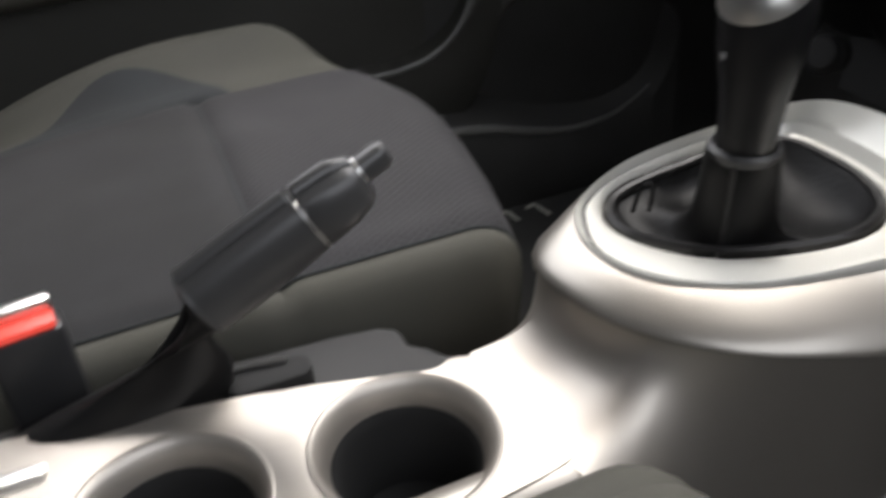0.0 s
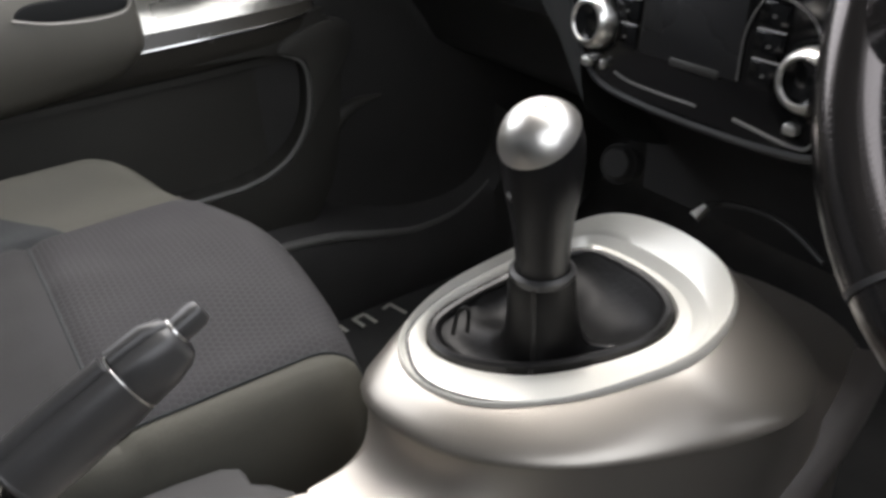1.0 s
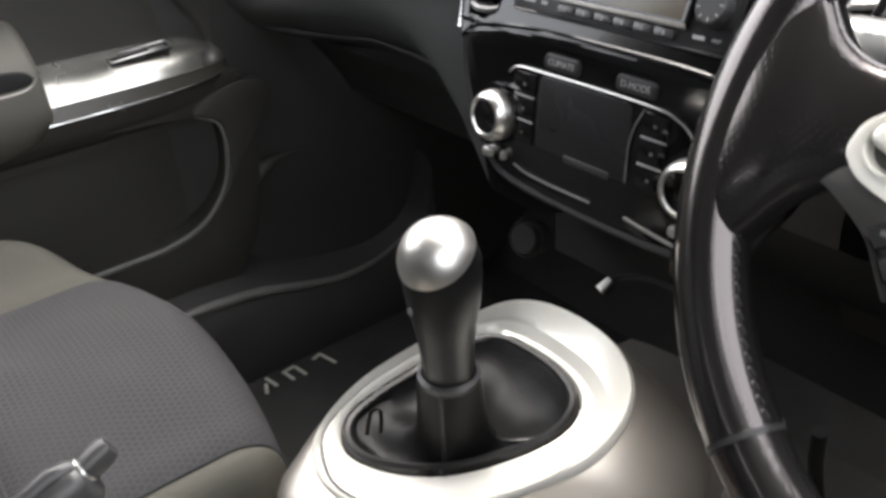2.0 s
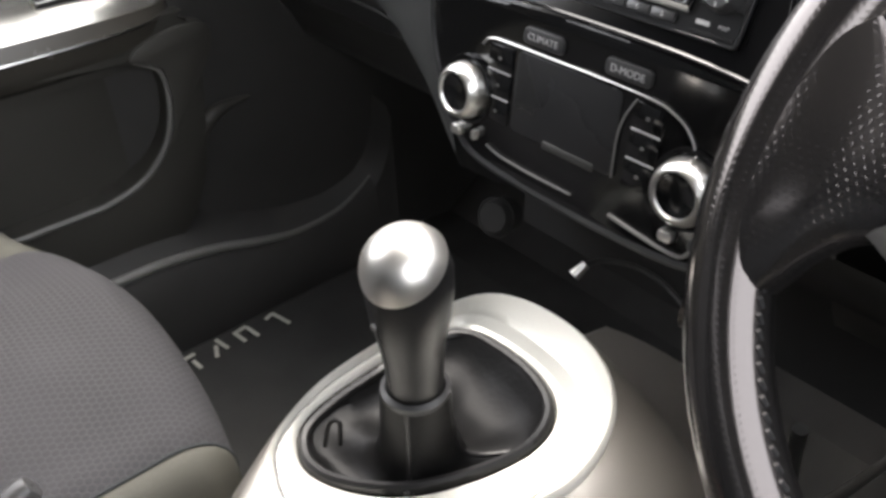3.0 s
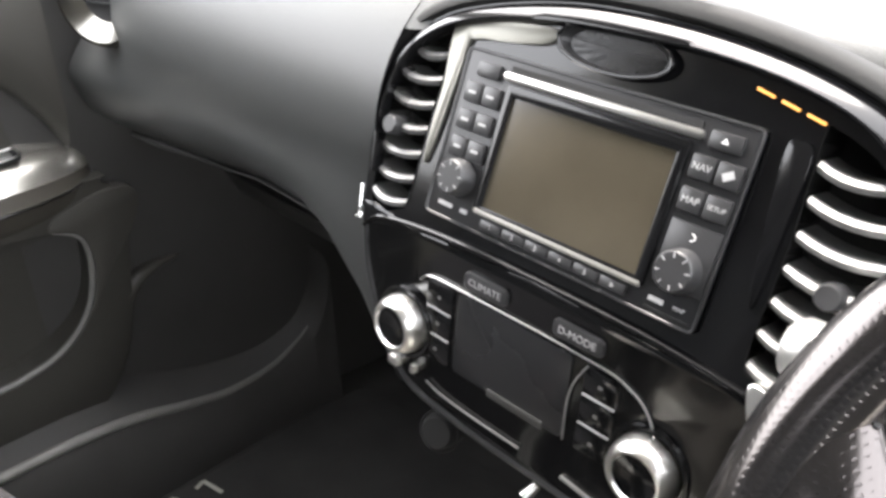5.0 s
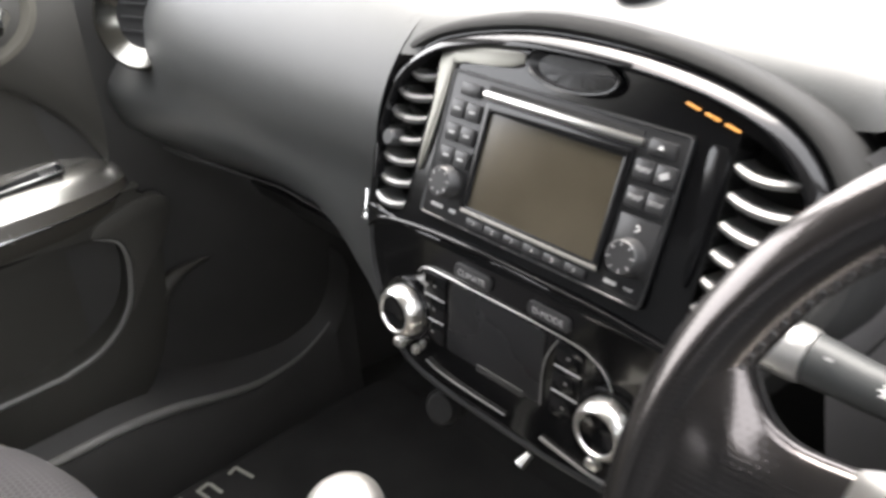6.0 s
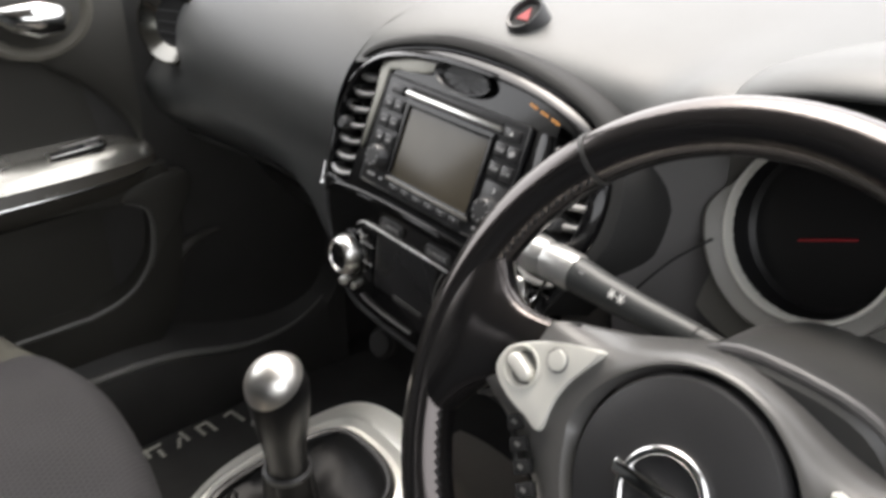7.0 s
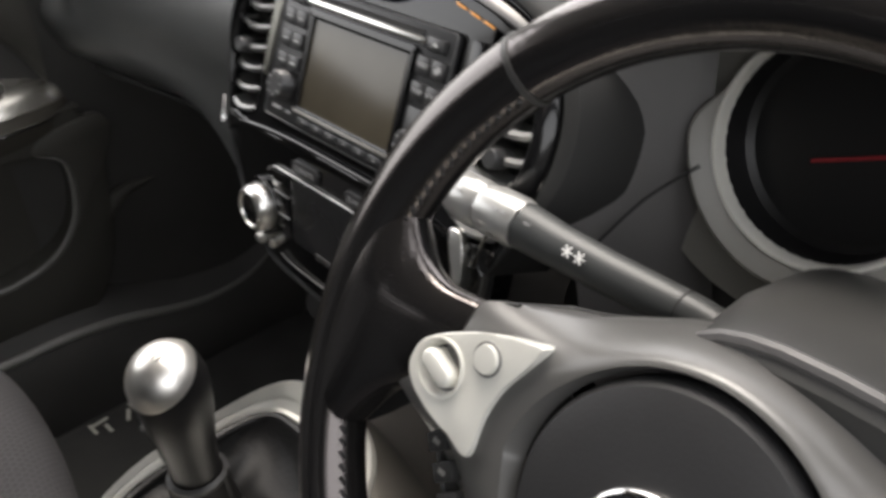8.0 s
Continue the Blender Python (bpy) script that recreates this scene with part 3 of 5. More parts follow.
for s in (-1, 1):
    cu = -0.0015 + s * 0.0785
    part("eject_key", box(0, 0, 0, 0.018, 0.009, 0.004, at(F, cu, 0.0775, RW + 0.001), 0.0012), BUTTON, radio)
    rows_v = (0.0625, 0.0455, 0.0285) if s < 0 else (0.0625, 0.0455)
    for v in rows_v:
        for k in (-0.5, 0.5):
            part("key", box(0, 0, 0, 0.0135, 0.0125, 0.004, at(F, cu + k * 0.0145, v, RW + 0.001), 0.0012), BUTTON, radio)
            if s < 0:
                part("key_mark", box(0, 0, 0, 0.006, 0.0016, 0.0004, at(F, cu + k * 0.0145, v, RW + 0.0032)), GREY_PRINT, radio)
    kv = 0.0105
    if s > 0:
        part("key_plate", box(0, 0, 0, 0.029, 0.034, 0.002, at(F, cu, 0.018, RW + 0.0003), 0.001), BUTTON, radio)
    part("dial", revolve([(0, 0.011), (0.0098, 0.011), (0.0112, 0.0095), (0.0120, 0.001), (0.0126, 0.0)], at(F, cu, kv, RW), 28), BUTTON, radio)
    for a in range(8):
        part("dial_mark", box(0.0083, 0, 0, 0.0026, 0.0007, 0.0004, at(F, cu, kv, RW + 0.0112) @ pose(0, 0, 0, 0, 0, 45 * a + 10)), GREY_PRINT, radio)
for k, (txt, u, v) in enumerate((("NAV", 0.0698, 0.0625), ("MAP", 0.0698, 0.0455), ("SETUP", 0.0843, 0.0455))):
    words(txt, 0.0052 if txt != "SETUP" else 0.0036, at(F, u, v, RW + 0.0032), GREY_PRINT, radio)
part("note_mark", box(0, 0, 0, 0.006, 0.004, 0.0004, at(F, 0.0843, 0.0625, RW + 0.0032) @ pose(0, 0, 0, 0, 0, 30)), GREY_PRINT, radio)
part("back_mark", tube([at(F, 0.077, 0.0285, RW + 0.003) @ Vector((0.0022 * math.cos(radians(a)), 0.0018 * math.sin(radians(a)), 0)) for a in range(-90, 91, 30)], 0.0004, 6), WHITE, radio)
part("eject_mark", slab([(-0.002, -0.001), (0.002, -0.001), (0, 0.0018)], RW + 0.003, RW + 0.0034, at(F, 0.077, 0.0775)), WHITE, radio)
for k in range(6):
    part("preset_key", box(0, 0, 0, 0.0168, 0.0062, 0.003, at(F, -0.0455 + k * 0.0178, -0.0105, RW + 0.001), 0.001), BUTTON, radio)
    words(str(k + 1), 0.0042, at(F, -0.0455 + k * 0.0178, -0.0105, RW + 0.0026), GREY_PRINT, radio, "number")
for u, w in ((-0.086, 0.012), (-0.070, 0.006), (0.069, 0.009)):
    part("print_mark", box(0, 0, 0, w, 0.0026, 0.0004, at(F, u, -0.0085, RW + 0.0002)), GREY_PRINT, radio)
words("MAP", 0.0034, at(F, 0.0825, -0.0085, RW + 0.0004), GREY_PRINT, radio)
part("card_slot", box(0, 0, 0, 0.026, 0.0014, 0.001, at(F, 0.077, -0.0135, RW + 0.0002)), BLACK_HOLE, radio)

# climate panel
clim = thing("climate_panel", "gloss black climate control panel with silver knobs", "control panel")
C = at(F, 0, -0.036, 0) @ pose(0, 0, 0, 16, 0, 0)
co = [(-0.157, -0.009), (-0.162, 0.006), (-0.10, 0.003), (0.0, 0.006), (0.10, 0.003), (0.163, 0.006), (0.158, -0.009), (0.153, -0.040), (0.142, -0.074), (0.122, -0.102), (0.088, -0.118), (0.0, -0.122), (-0.088, -0.118), (-0.120, -0.102), (-0.140, -0.072), (-0.153, -0.040)]
part("panel", slab(flat2(co, 4), -0.03, 0.0, C, 0.003), PIANO, clim)
part("outer_rim", tube([C @ Vector((u * 1.01, v * 1.01, -0.003)) for u, v in flat2(co[6:] + co[:1], 4, False)], 0.004, 8), DARK, clim)
part("top_line", tube([C @ Vector((u, v, 0.001)) for u, v in flat2([(-0.158, -0.012), (-0.14, 0.0), (-0.08, 0.0075), (0.0, 0.009), (0.08, 0.0075), (0.14, 0.0), (0.158, -0.012)], 5, False)], 0.0016, 8), PIANO, clim)
arc_line = [(-0.098, -0.030), (-0.090, -0.024), (-0.066, -0.0225), (0.040, -0.0225), (0.068, -0.027), (0.082, -0.037), (0.090, -0.052)]
part("silver_arc", tube([C @ Vector((u, v, 0.001)) for u, v in flat2(arc_line, 5, False)], 0.0007, 8), SATIN, clim, "thin silver arc line")
part("display", slab(rrect(-0.017, -0.054, 0.092, 0.058, 0.004), 0.0, 0.0012, C, 0.0006), LCD, clim, "unlit grey display")
part("display_edge", tube([C @ Vector((u, v, 0.0018)) for u, v in flat2([(0.040, -0.026), (0.033, -0.040), (0.030, -0.056), (0.031, -0.082)], 5, False)], 0.0007, 6), BAR, clim)
part("display_foot", box(0, 0, 0, 0.046, 0.0060, 0.002, at(C, -0.008, -0.0825, 0.001), 0.001), TRIM_GREY, clim)
part("lip_strip", tube([C @ Vector((u, v, 0.001)) for u, v in flat2([(0.034, -0.1085), (0.055, -0.1110), (0.076, -0.1130), (0.092, -0.1120), (0.099, -0.104)], 5, False)], 0.0014, 8), BAR, clim, "grey strip along the lower edge")
for s in (-1, 1):
    for k in range(3):
        v = -0.0355 - k * 0.0195
        u = -0.079 if s < 0 else 0.050
        part("climate_key", box(0, 0, 0, 0.024, 0.0178, 0.003, at(C, u, v, 0.0), 0.001), PIANO, clim)
        part("key_symbol", box(0, 0, 0, 0.0026, 0.0020, 0.0003, at(C, u, v, 0.0017)), BAR, clim)
        if k < 2:
            part("key_line", box(0, 0, 0, 0.022, 0.0012, 0.0012, at(C, u, v - 0.0094, 0.0014), 0.0004), GREY_PRINT, clim)
part("foot_line", tube([C @ Vector((u, v, 0.001)) for u, v in flat2([(-0.085, -0.1035), (-0.07, -0.1070), (-0.04, -0.1085), (0.0, -0.1085)], 5, False)], 0.0009, 6), BAR, clim)
for txt, u in (("CLIMATE", -0.041), ("D-MODE", 0.030)):
    part("mode_key", slab(rrect(u, -0.0125, 0.036, 0.0115, 0.004), 0.0, 0.0026, C, 0.0012), BUTTON, clim)
    words(txt, 0.0068, at(C, u, -0.0125, 0.0029), GREY_PRINT, clim)
for u in (-0.109, 0.088):
    km = at(C, u - 0.001, -0.068, 0.0)
    part("knob_socket", revolve([(0.0265, 0.000), (0.0258, 0.0025), (0.0232, 0.0025), (0.0222, 0.0)], km, 40), PIANO, clim)
    k = part("knob", revolve([(0.0214, 0.000), (0.0216, 0.003), (0.0208, 0.009), (0.0188, 0.0135), (0.0165, 0.0155), (0.0148, 0.0155), (0.0140, 0.0138)], km, 48), SATIN, clim, "satin silver knob ring")
    part("knob_face", revolve([(0.0141, 0.0138), (0.0095, 0.0120), (0.0, 0.0112)], km, 40), PIANO, k, "black dished knob face")
    part("knob_key", slab(rrect(-0.007, -0.034, 0.011, 0.008, 0.003), 0.0, 0.005, km, 0.002), SATIN, clim)
    part("knob_key", slab(rrect(0.012, -0.032, 0.005, 0.008, 0.002), 0.0, 0.004, km, 0.0015), SATIN if u < 0 else DARK, clim)

# recess under the stack: pocket, lighter, tray
cubby = thing("front_cubby", "black open tray in front of the gear lever", "storage tray")
part("back_wall", loft([curve2([(x, 0.185, 0.60), (x, 0.215, 0.56), (x, 0.28, 0.50), (x, 0.30, 0.455), (x, 0.30, 0.40)], 4) for x in (-0.20, -0.1, 0.0, 0.1, 0.2)]), WELL, cubby)
part("tray_lip", tube(curve2([(-0.062, 0.228, 0.452), (-0.054, 0.250, 0.452), (-0.030, 0.266, 0.450), (0.005, 0.266, 0.447), (0.05, 0.250, 0.44)], 6), 0.0025, 8), TRIM_GREY, cubby, "grey rounded lip of the tray")
part("clip", tube([(-0.062, 0.222, 0.446), (-0.058, 0.232, 0.455)], [0.006, 0.004], 10), SATIN, cubby, "small silver clip")
light = thing("lighter_socket", "black round lighter socket with cap", "lighter socket")
LM = Matrix.Translation((-0.142, 0.205, 0.475)) @ pose(0, 0, 0, 70, 0, 15)
part("cap", revolve([(0, 0.006), (0.013, 0.006), (0.015, 0.003), (0.016, -0.02)], LM, 28), BLACK_HOLE, light)
part("socket_rim", tube([LM @ Vector((0.018 * math.cos(radians(a)), 0.018 * math.sin(radians(a)), 0)) for a in range(0, 360, 15)], 0.0010, 8, True), BLACK_HOLE, light)

# ---- centre console ----
console = thing("centre_console", "glossy silver-grey painted tank-shaped centre console", "centre console")
# flat deck with two cup holders
CUPS = ((0.0258, -0.2478), (0.0153, -0.3836))
DECK_Z = 0.386
deck_out = flat2([(-0.028, -0.188), (-0.025, -0.210), (-0.036, -0.254), (-0.050, -0.303), (-0.061, -0.36), (-0.073, -0.41), (-0.084, -0.47), (-0.090, -0.62), (0.03, -0.63), (0.084, -0.62), (0.089, -0.30), (0.087, -0.205), (0.074, -0.150), (0.04, -0.135), (0.0, -0.140)], 4)
part("deck", slab(deck_out, 0.10, DECK_Z, None, 0.010, [oval(x, y, 0.0565, 0.0565, 40) for x, y in CUPS], 3), PEDESTAL, console, "light silver deck beside the handbrake")
for x, y in CUPS:
    m = Matrix.Translation((x, y, DECK_Z))
    cup = part("cup_holder", revolve([(0.0585, 0.0002), (0.0568, 0.0010), (0.0545, 0.0000), (0.0512, -0.004), (0.0482, -0.011), (0.0460, -0.021)], m, 48), PEDESTAL, console, "flared silver cup holder rim")
    part("cup_liner", revolve([(0.0462, -0.018), (0.0445, -0.022), (0.044, -0.030), (0.041, -0.085), (0.0, -0.088)], m, 40), BLACK_HOLE, cup, "black rubber cup liner")
part("deck_edge", tube(curve2([(0.073, -0.62, DECK_Z - 0.0241), (0.078, -0.30, DECK_Z - 0.0241), (0.078, -0.22, DECK_Z - 0.0242), (0.078, -0.17, DECK_Z - 0.0250), (0.076, -0.12, DECK_Z - 0.0290)], 8), 0.024, 32), PEDESTAL, console, "rounded silver shoulder of the deck")
part("deck_switch", slab(rrect(-0.045, -0.47, 0.012, 0.05, 0.004), DECK_Z - 0.002, DECK_Z + 0.004, None, 0.002), SATIN, console)
# ring and skirt round the gear lever
LIP = [(x + 0.006 * max(0.0, min(1.0, (y + 0.6 * x) / 0.10)), y - 0.0066 * max(0.0, min(1.0, (y + 0.6 * x) / 0.10))) for x, y in [(-0.048, -0.092), (-0.022, -0.100), (0.010, -0.096), (0.040, -0.079), (0.068, -0.045), (0.090, 0.000), (0.101, 0.037), (0.096, 0.074), (0.079, 0.106), (0.054, 0.127), (0.024, 0.138), (-0.006, 0.1405), (-0.035, 0.136), (-0.058, 0.122), (-0.072, 0.098), (-0.082, 0.060), (-0.0855, 0.020), (-0.085, -0.020), (-0.077, -0.052), (-0.064, -0.077)]]
CREASE = [(-0.064, -0.101), (-0.040, -0.112), (0.0, -0.102), (0.039, -0.080), (0.075, -0.045), (0.107, 0.005), (0.135, 0.070), (0.140, 0.120), (0.112, 0.165), (0.050, 0.185), (-0.030, 0.175), (-0.067, 0.135), (-0.087, 0.060), (-0.087, -0.010), (-0.074, -0.068)]
MOUTH = [(-0.073, -0.048), (-0.060, -0.061), (-0.042, -0.066), (-0.020, -0.061), (0.009, -0.043), (0.031, -0.019), (0.049, 0.017), (0.0575, 0.050), (0.052, 0.076), (0.036, 0.092), (0.008, 0.101), (-0.026, 0.102), (-0.054, 0.097), (-0.069, 0.080), (-0.076, 0.045), (-0.079, 0.010), (-0.0785, -0.022)]
GROOVE = [(-0.050, -0.081), (-0.021, -0.091), (0.006, -0.087), (0.035, -0.070), (0.054, -0.050), (0.070, -0.025), (0.085, 0.012), (0.089, 0.045), (0.084, 0.070), (0.073, 0.087), (0.048, 0.104), (0.018, 0.112), (-0.026, 0.113), (-0.056, 0.105), (-0.0712, 0.083), (-0.0788, 0.045), (-0.0815, 0.015), (-0.0812, -0.020), (-0.0745, -0.050), (-0.064, -0.070)]
CEN = (-0.010, 0.020)
CREASE = [(x + 0.078 * (0.34 - x) * max(0.0, min(1.0, (x + 0.10) / 0.10)), y + 0.078 * (-0.33 - y)) for x, y in CREASE]


def raised(row, h):
    """Lifts the front of a row round the gear lever, so that the crescent stands up towards the dashboard."""
    for p in row:
        t = max(0.0, min(1.0, (p.y + 0.6 * p.x + 0.01) / 0.11))
        p.z += h * t * t * (3 - 2 * t)
    return row


lip, crease = raised(polar_row(LIP, 0.462, 0.12, c=CEN), 0.008), polar_row(CREASE, 0.440, 0.06, c=CEN)
sk = []
for t, out in ((0.0, 0.0), (0.06, 0.0022), (0.2, 0.0050), (0.4, 0.0070), (0.6, 0.0074), (0.8, 0.0058), (0.93, 0.0030), (0.985, 0.0014), (1.0, -0.001)):
    row = []
    for a, q in zip(lip, crease):
        d = Vector((a.x - CEN[0], a.y - CEN[1], 0)).normalized()
        row.append(a.lerp(q, t) + d * out)
    sk.append(row)
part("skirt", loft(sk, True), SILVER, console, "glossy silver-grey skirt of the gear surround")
FOOT = [(0.045, -0.172), (0.0, -0.180), (-0.026, -0.182), (-0.048, -0.146), (-0.078, -0.104), (-0.108, -0.055), (-0.126, 0.02), (-0.126, 0.10), (-0.10, 0.18), (-0.03, 0.23), (0.06, 0.24), (0.115, 0.215), (0.140, 0.17), (0.146, 0.08), (0.145, 0.035), (0.139, -0.01), (0.126, -0.06), (0.112, -0.115), (0.100, -0.160), (0.082, -0.170)]
foot = polar_row(FOOT, 0.0, c=CEN)
ped = [[] for k in range(16)]
for q, g in zip(crease, foot):
    ang = math.degrees(math.atan2(g.y - CEN[1], g.x - CEN[0]))
    left = max(0.0, min(1.0, (-g.x - 0.026) / 0.05))
    left = left * left * (3 - 2 * left)
    b = max(0.0, min(1.0, (ang + 82) / 40)) if ang < 110 else max(0.0, (150 - ang) / 40)
    b = b * b * (3 - 2 * b)
    side = max(0.0, min(1.0, (-ang - 76) / 61)) if ang < 0 else 0.0
    side = side * side * (3 - 2 * side)
    b_fall = max(b, 0.95 * side)
    bz = max(0.0, min(1.0, (ang + 64) / 36)) if ang < 110 else max(0.0, (150 - ang) / 40)
    bz = bz * bz * (3 - 2 * bz)
    g.z = (DECK_Z - 0.0003) * (1 - bz) - 0.05 * left + bz * (0.304 + 0.56 * max(-0.06, min(0.18, g.y)))
    d = Vector((q.x - CEN[0], q.y - CEN[1], 0)).normalized()
    a = q - d * (0.006 - 0.005 * side) - Vector((0, 0, 0.0005))
    for k in range(13):
        t = k / 12
        out = (1 - b_fall) * (1 - math.cos(t * math.pi / 2)) ** 1.15 + b_fall * (t * 0.7 + 0.3 * t * t)
        fall = (1 - b_fall) * math.sin(t * math.pi / 2) ** 0.75 + b_fall * (t * 1.3 - 0.3 * t * t)
        ped[k].append(Vector((a.x + (g.x - a.x) * out, a.y + (g.y - a.y) * out, a.z + (g.z - a.z) * fall)))
    for k, (dz, o) in enumerate(((-0.004, 0.001), (-0.012, -0.003), (-0.27, -0.006))):
        ped[13 + k].append(g + d * o + Vector((0, 0, dz)))
part("pedestal", loft(ped, True), PEDESTAL, console, "glossy warm silver-grey flared pedestal")
mouth = polar_row(MOUTH, 0.447, 0.12, c=CEN)
gr = raised(polar_row(GROOVE, 0.459, 0.12, c=CEN), 0.000)
mid = raised([m.lerp(g, 0.55) + Vector((0, 0, 0.0035)) for m, g in zip(mouth, gr)], -0.0075)
part("gear_ring", loft([[m - Vector((0, 0, 0.012)) for m in mouth], [m - Vector((0, 0, 0.002)) for m in mouth], [m.lerp(g, 0.10) + Vector((0, 0, 0.002)) for m, g in zip(mouth, gr)], mid, gr], True), SILVER_LIGHT, console, "bright silver ring round the gear lever")
gr2 = []
for g, h in zip(gr, polar_row(GROOVE, 0.4592, 0.12, c=CEN, bulge=0.0027)):
    t = max(0.0, min(1.0, (g.y + 0.6 * g.x - 0.035) / 0.06))
    gr2.append(h.lerp(g, t * 0.97))
crest = raised([g.lerp(a, 0.80) + Vector((0, 0, 0.0045)) for g, a in zip(gr2, lip)], 0.004)
part("ring_crescent", loft([[g - Vector((0, 0, 0.004)) for g in gr2], gr2, [g.lerp(a, 0.3) + Vector((0, 0, 0.001)) for g, a in zip(gr2, lip)], crest, [g.lerp(a, 0.97) + Vector((0, 0, 0.003)) for g, a in zip(gr2, lip)], lip, [a - Vector((0, 0, 0.006)) for a in lip]], True), SILVER_LIGHT, console, "raised pale silver crescent in front of the gear lever")
part("ring_groove", tube([g.lerp(h, 0.5) - Vector((0, 0, 0.0030 + 0.0030 * (1 - min(1.0, (h - g).length / 0.0024)))) for g, h in zip(gr, gr2)], 0.0017, 6, True), DARK, console)
band = curve2([(0.137, -0.10, 0.262), (0.144, -0.02, 0.297), (0.148, 0.05, 0.334), (0.149, 0.095, 0.357), (0.148, 0.130, 0.379), (0.147, 0.152, 0.402), (0.148, 0.160, 0.425), (0.151, 0.158, 0.455)], 5)
band_rows = []
for i, p in enumerate(band):
    d = (band[min(i + 1, len(band) - 1)] - band[max(i - 1, 0)]).normalized()
    out = Vector((1, 0, 0)).cross(d).normalized() * -1
    band_rows.append([p + Vector((-0.010, 0, 0)) - out * 0.006, p + Vector((-0.001, 0, 0)) - out * 0.001, p + Vector((0.003, 0, 0)) + out * 0.003, p + Vector((0.006, 0, 0)) + out * 0.012, p + Vector((0.006, 0, 0)) + out * 0.019, p + Vector((0.002, 0, 0)) + out * 0.023, p + Vector((-0.012, 0, 0)) + out * 0.024])
part("side_band", loft(band_rows), BAND, console, "dull brown-grey band along the console's edge")

gear = thing("gear_lever", "gear lever with silver-topped knob and leather gaiter", "gear lever")
N = 72
boot_rows = []
base = polar_row(MOUTH, 0.446, 0.12, c=CEN)
GC = Vector((CEN[0], CEN[1], 0.449))
for k, (f, h) in enumerate(((1.0, -0.002), (0.985, 0.004), (0.955, 0.006), (0.92, 0.003), (0.88, -0.005), (0.76, -0.012), (0.60, -0.013), (0.47, -0.011), (0.375, -0.005), (0.325, 0.008), (0.303, 0.026), (0.290, 0.042), (0.28, 0.056))):
    c = GC.lerp(Vector((0.0, 0.0, 0.449)), min(1, (1 - f) * 1.4))
    row = []
    for i in range(N):
        t = -math.pi + 2 * math.pi * i / N
        d = base[i] - GC
        d = d.lerp(Vector((math.cos(t) * 0.078, math.sin(t) * 0.078, 0)), 1 - f)
        g = (f - 0.28) / 0.72
        w = 4 * g * (1 - g)
        crease_k = 0.5 + 0.5 * math.cos(4 * (t - 0.65))
        fold = 1 + 0.16 * (crease_k ** 3 - 0.35) * w + 0.02 * math.sin(9 * t + 5 * f) * w
        row.append(c + Vector((d.x * f * fold, d.y * f * fold, d.z * f + h + 0.007 * crease_k ** 3 * w)))
    boot_rows.append(row)
part("gaiter", loft(boot_rows, True), GAITER, gear, "black creased leather gaiter")
for i in (43, 25):
    part("gaiter_seam", tube(curve2([boot_rows[k][i] + Vector((0.0, 0.0, 0.0008)) for k in range(3, 13)], 4), 0.0016, 8), GRIP, gear, "stitched seam of the gaiter")
welt = polar_row(MOUTH, 0.4495, 0.12, c=CEN, bulge=-0.0045)
part("gaiter_welt", tube(welt, 0.0042, 8, True), GRIP, gear, "glossy black bead round the gaiter")
part("gaiter_tab", tube(curve2([(-0.045, -0.047, 0.446), (-0.047, -0.040, 0.462), (-0.040, -0.036, 0.466), (-0.036, -0.040, 0.450)], 5), 0.0016, 8), GAITER, gear, "small leather loop")
part("collar", revolve([(0.0210, -0.006), (0.0228, -0.003), (0.0228, 0.000), (0.0195, 0.002)], Matrix.Translation((0, 0, 0.506)), 32), DARK, gear, "thin grey collar")
part("grip", revolve([(0.0180, 0.498), (0.0185, 0.515), (0.0192, 0.530), (0.0215, 0.548), (0.0252, 0.568), (0.0270, 0.586), (0.0268, 0.600), (0.0236, 0.611), (0.0170, 0.618), (0.0090, 0.6215), (0.0, 0.6220)], None, 40), GRIP, gear, "dark leather-covered gear grip")
KM = Matrix.Translation((0.0, 0.0, 0.5985)) @ Vector((0.06, -0.50, 0.86)).to_track_quat("Z", "Y").to_matrix().to_4x4()
part("knob_cap", revolve([(0.0255, 0.0040)] + [(0.0287 * math.sin(radians(a)), 0.0287 * math.cos(radians(a))) for a in (76, 66, 56, 46, 36, 26, 14, 0)], KM, 44), KNOB, gear, "satin silver knob cap")
part("grip_seam", tube([(r * -0.05, r * -1.0, z) for r, z in ((0.0187, 0.515), (0.0194, 0.530), (0.0217, 0.548), (0.0254, 0.566))], 0.0007, 6), DARK, gear)
part("grip_stud", revolve([(0, 0.003), (0.003, 0.002), (0.0035, 0)], Matrix.Translation((-0.002, -0.0255, 0.569)) @ pose(0, 0, 0, 84, 0, 0) @ Matrix.Scale(0.7, 4), 12), BAR, gear)
SH = KM @ Matrix.Translation((0.004, 0.010, 0.0262)) @ pose(0, 0, 0, -20, 0, 0)
for k in (-1, 0, 1):
    part("shift_mark", box(k * 0.0042, 0, 0, 0.0008, 0.008, 0.0008, SH), DARK, gear)
part("shift_mark", box(0.0, 0, 0, 0.009, 0.0008, 0.0008, SH), DARK, gear)

# ---- handbrake ----
hb = thing("handbrake", "dark grey plastic handbrake lever, pulled up", "handbrake")
A, B = Vector((-0.055, -0.445, 0.420)), Vector((-0.057, -0.238, 0.524))
dirn = (B - A).normalized()
HM = Matrix.Translation(A) @ dirn.to_track_quat("Z", "Y").to_matrix().to_4x4()


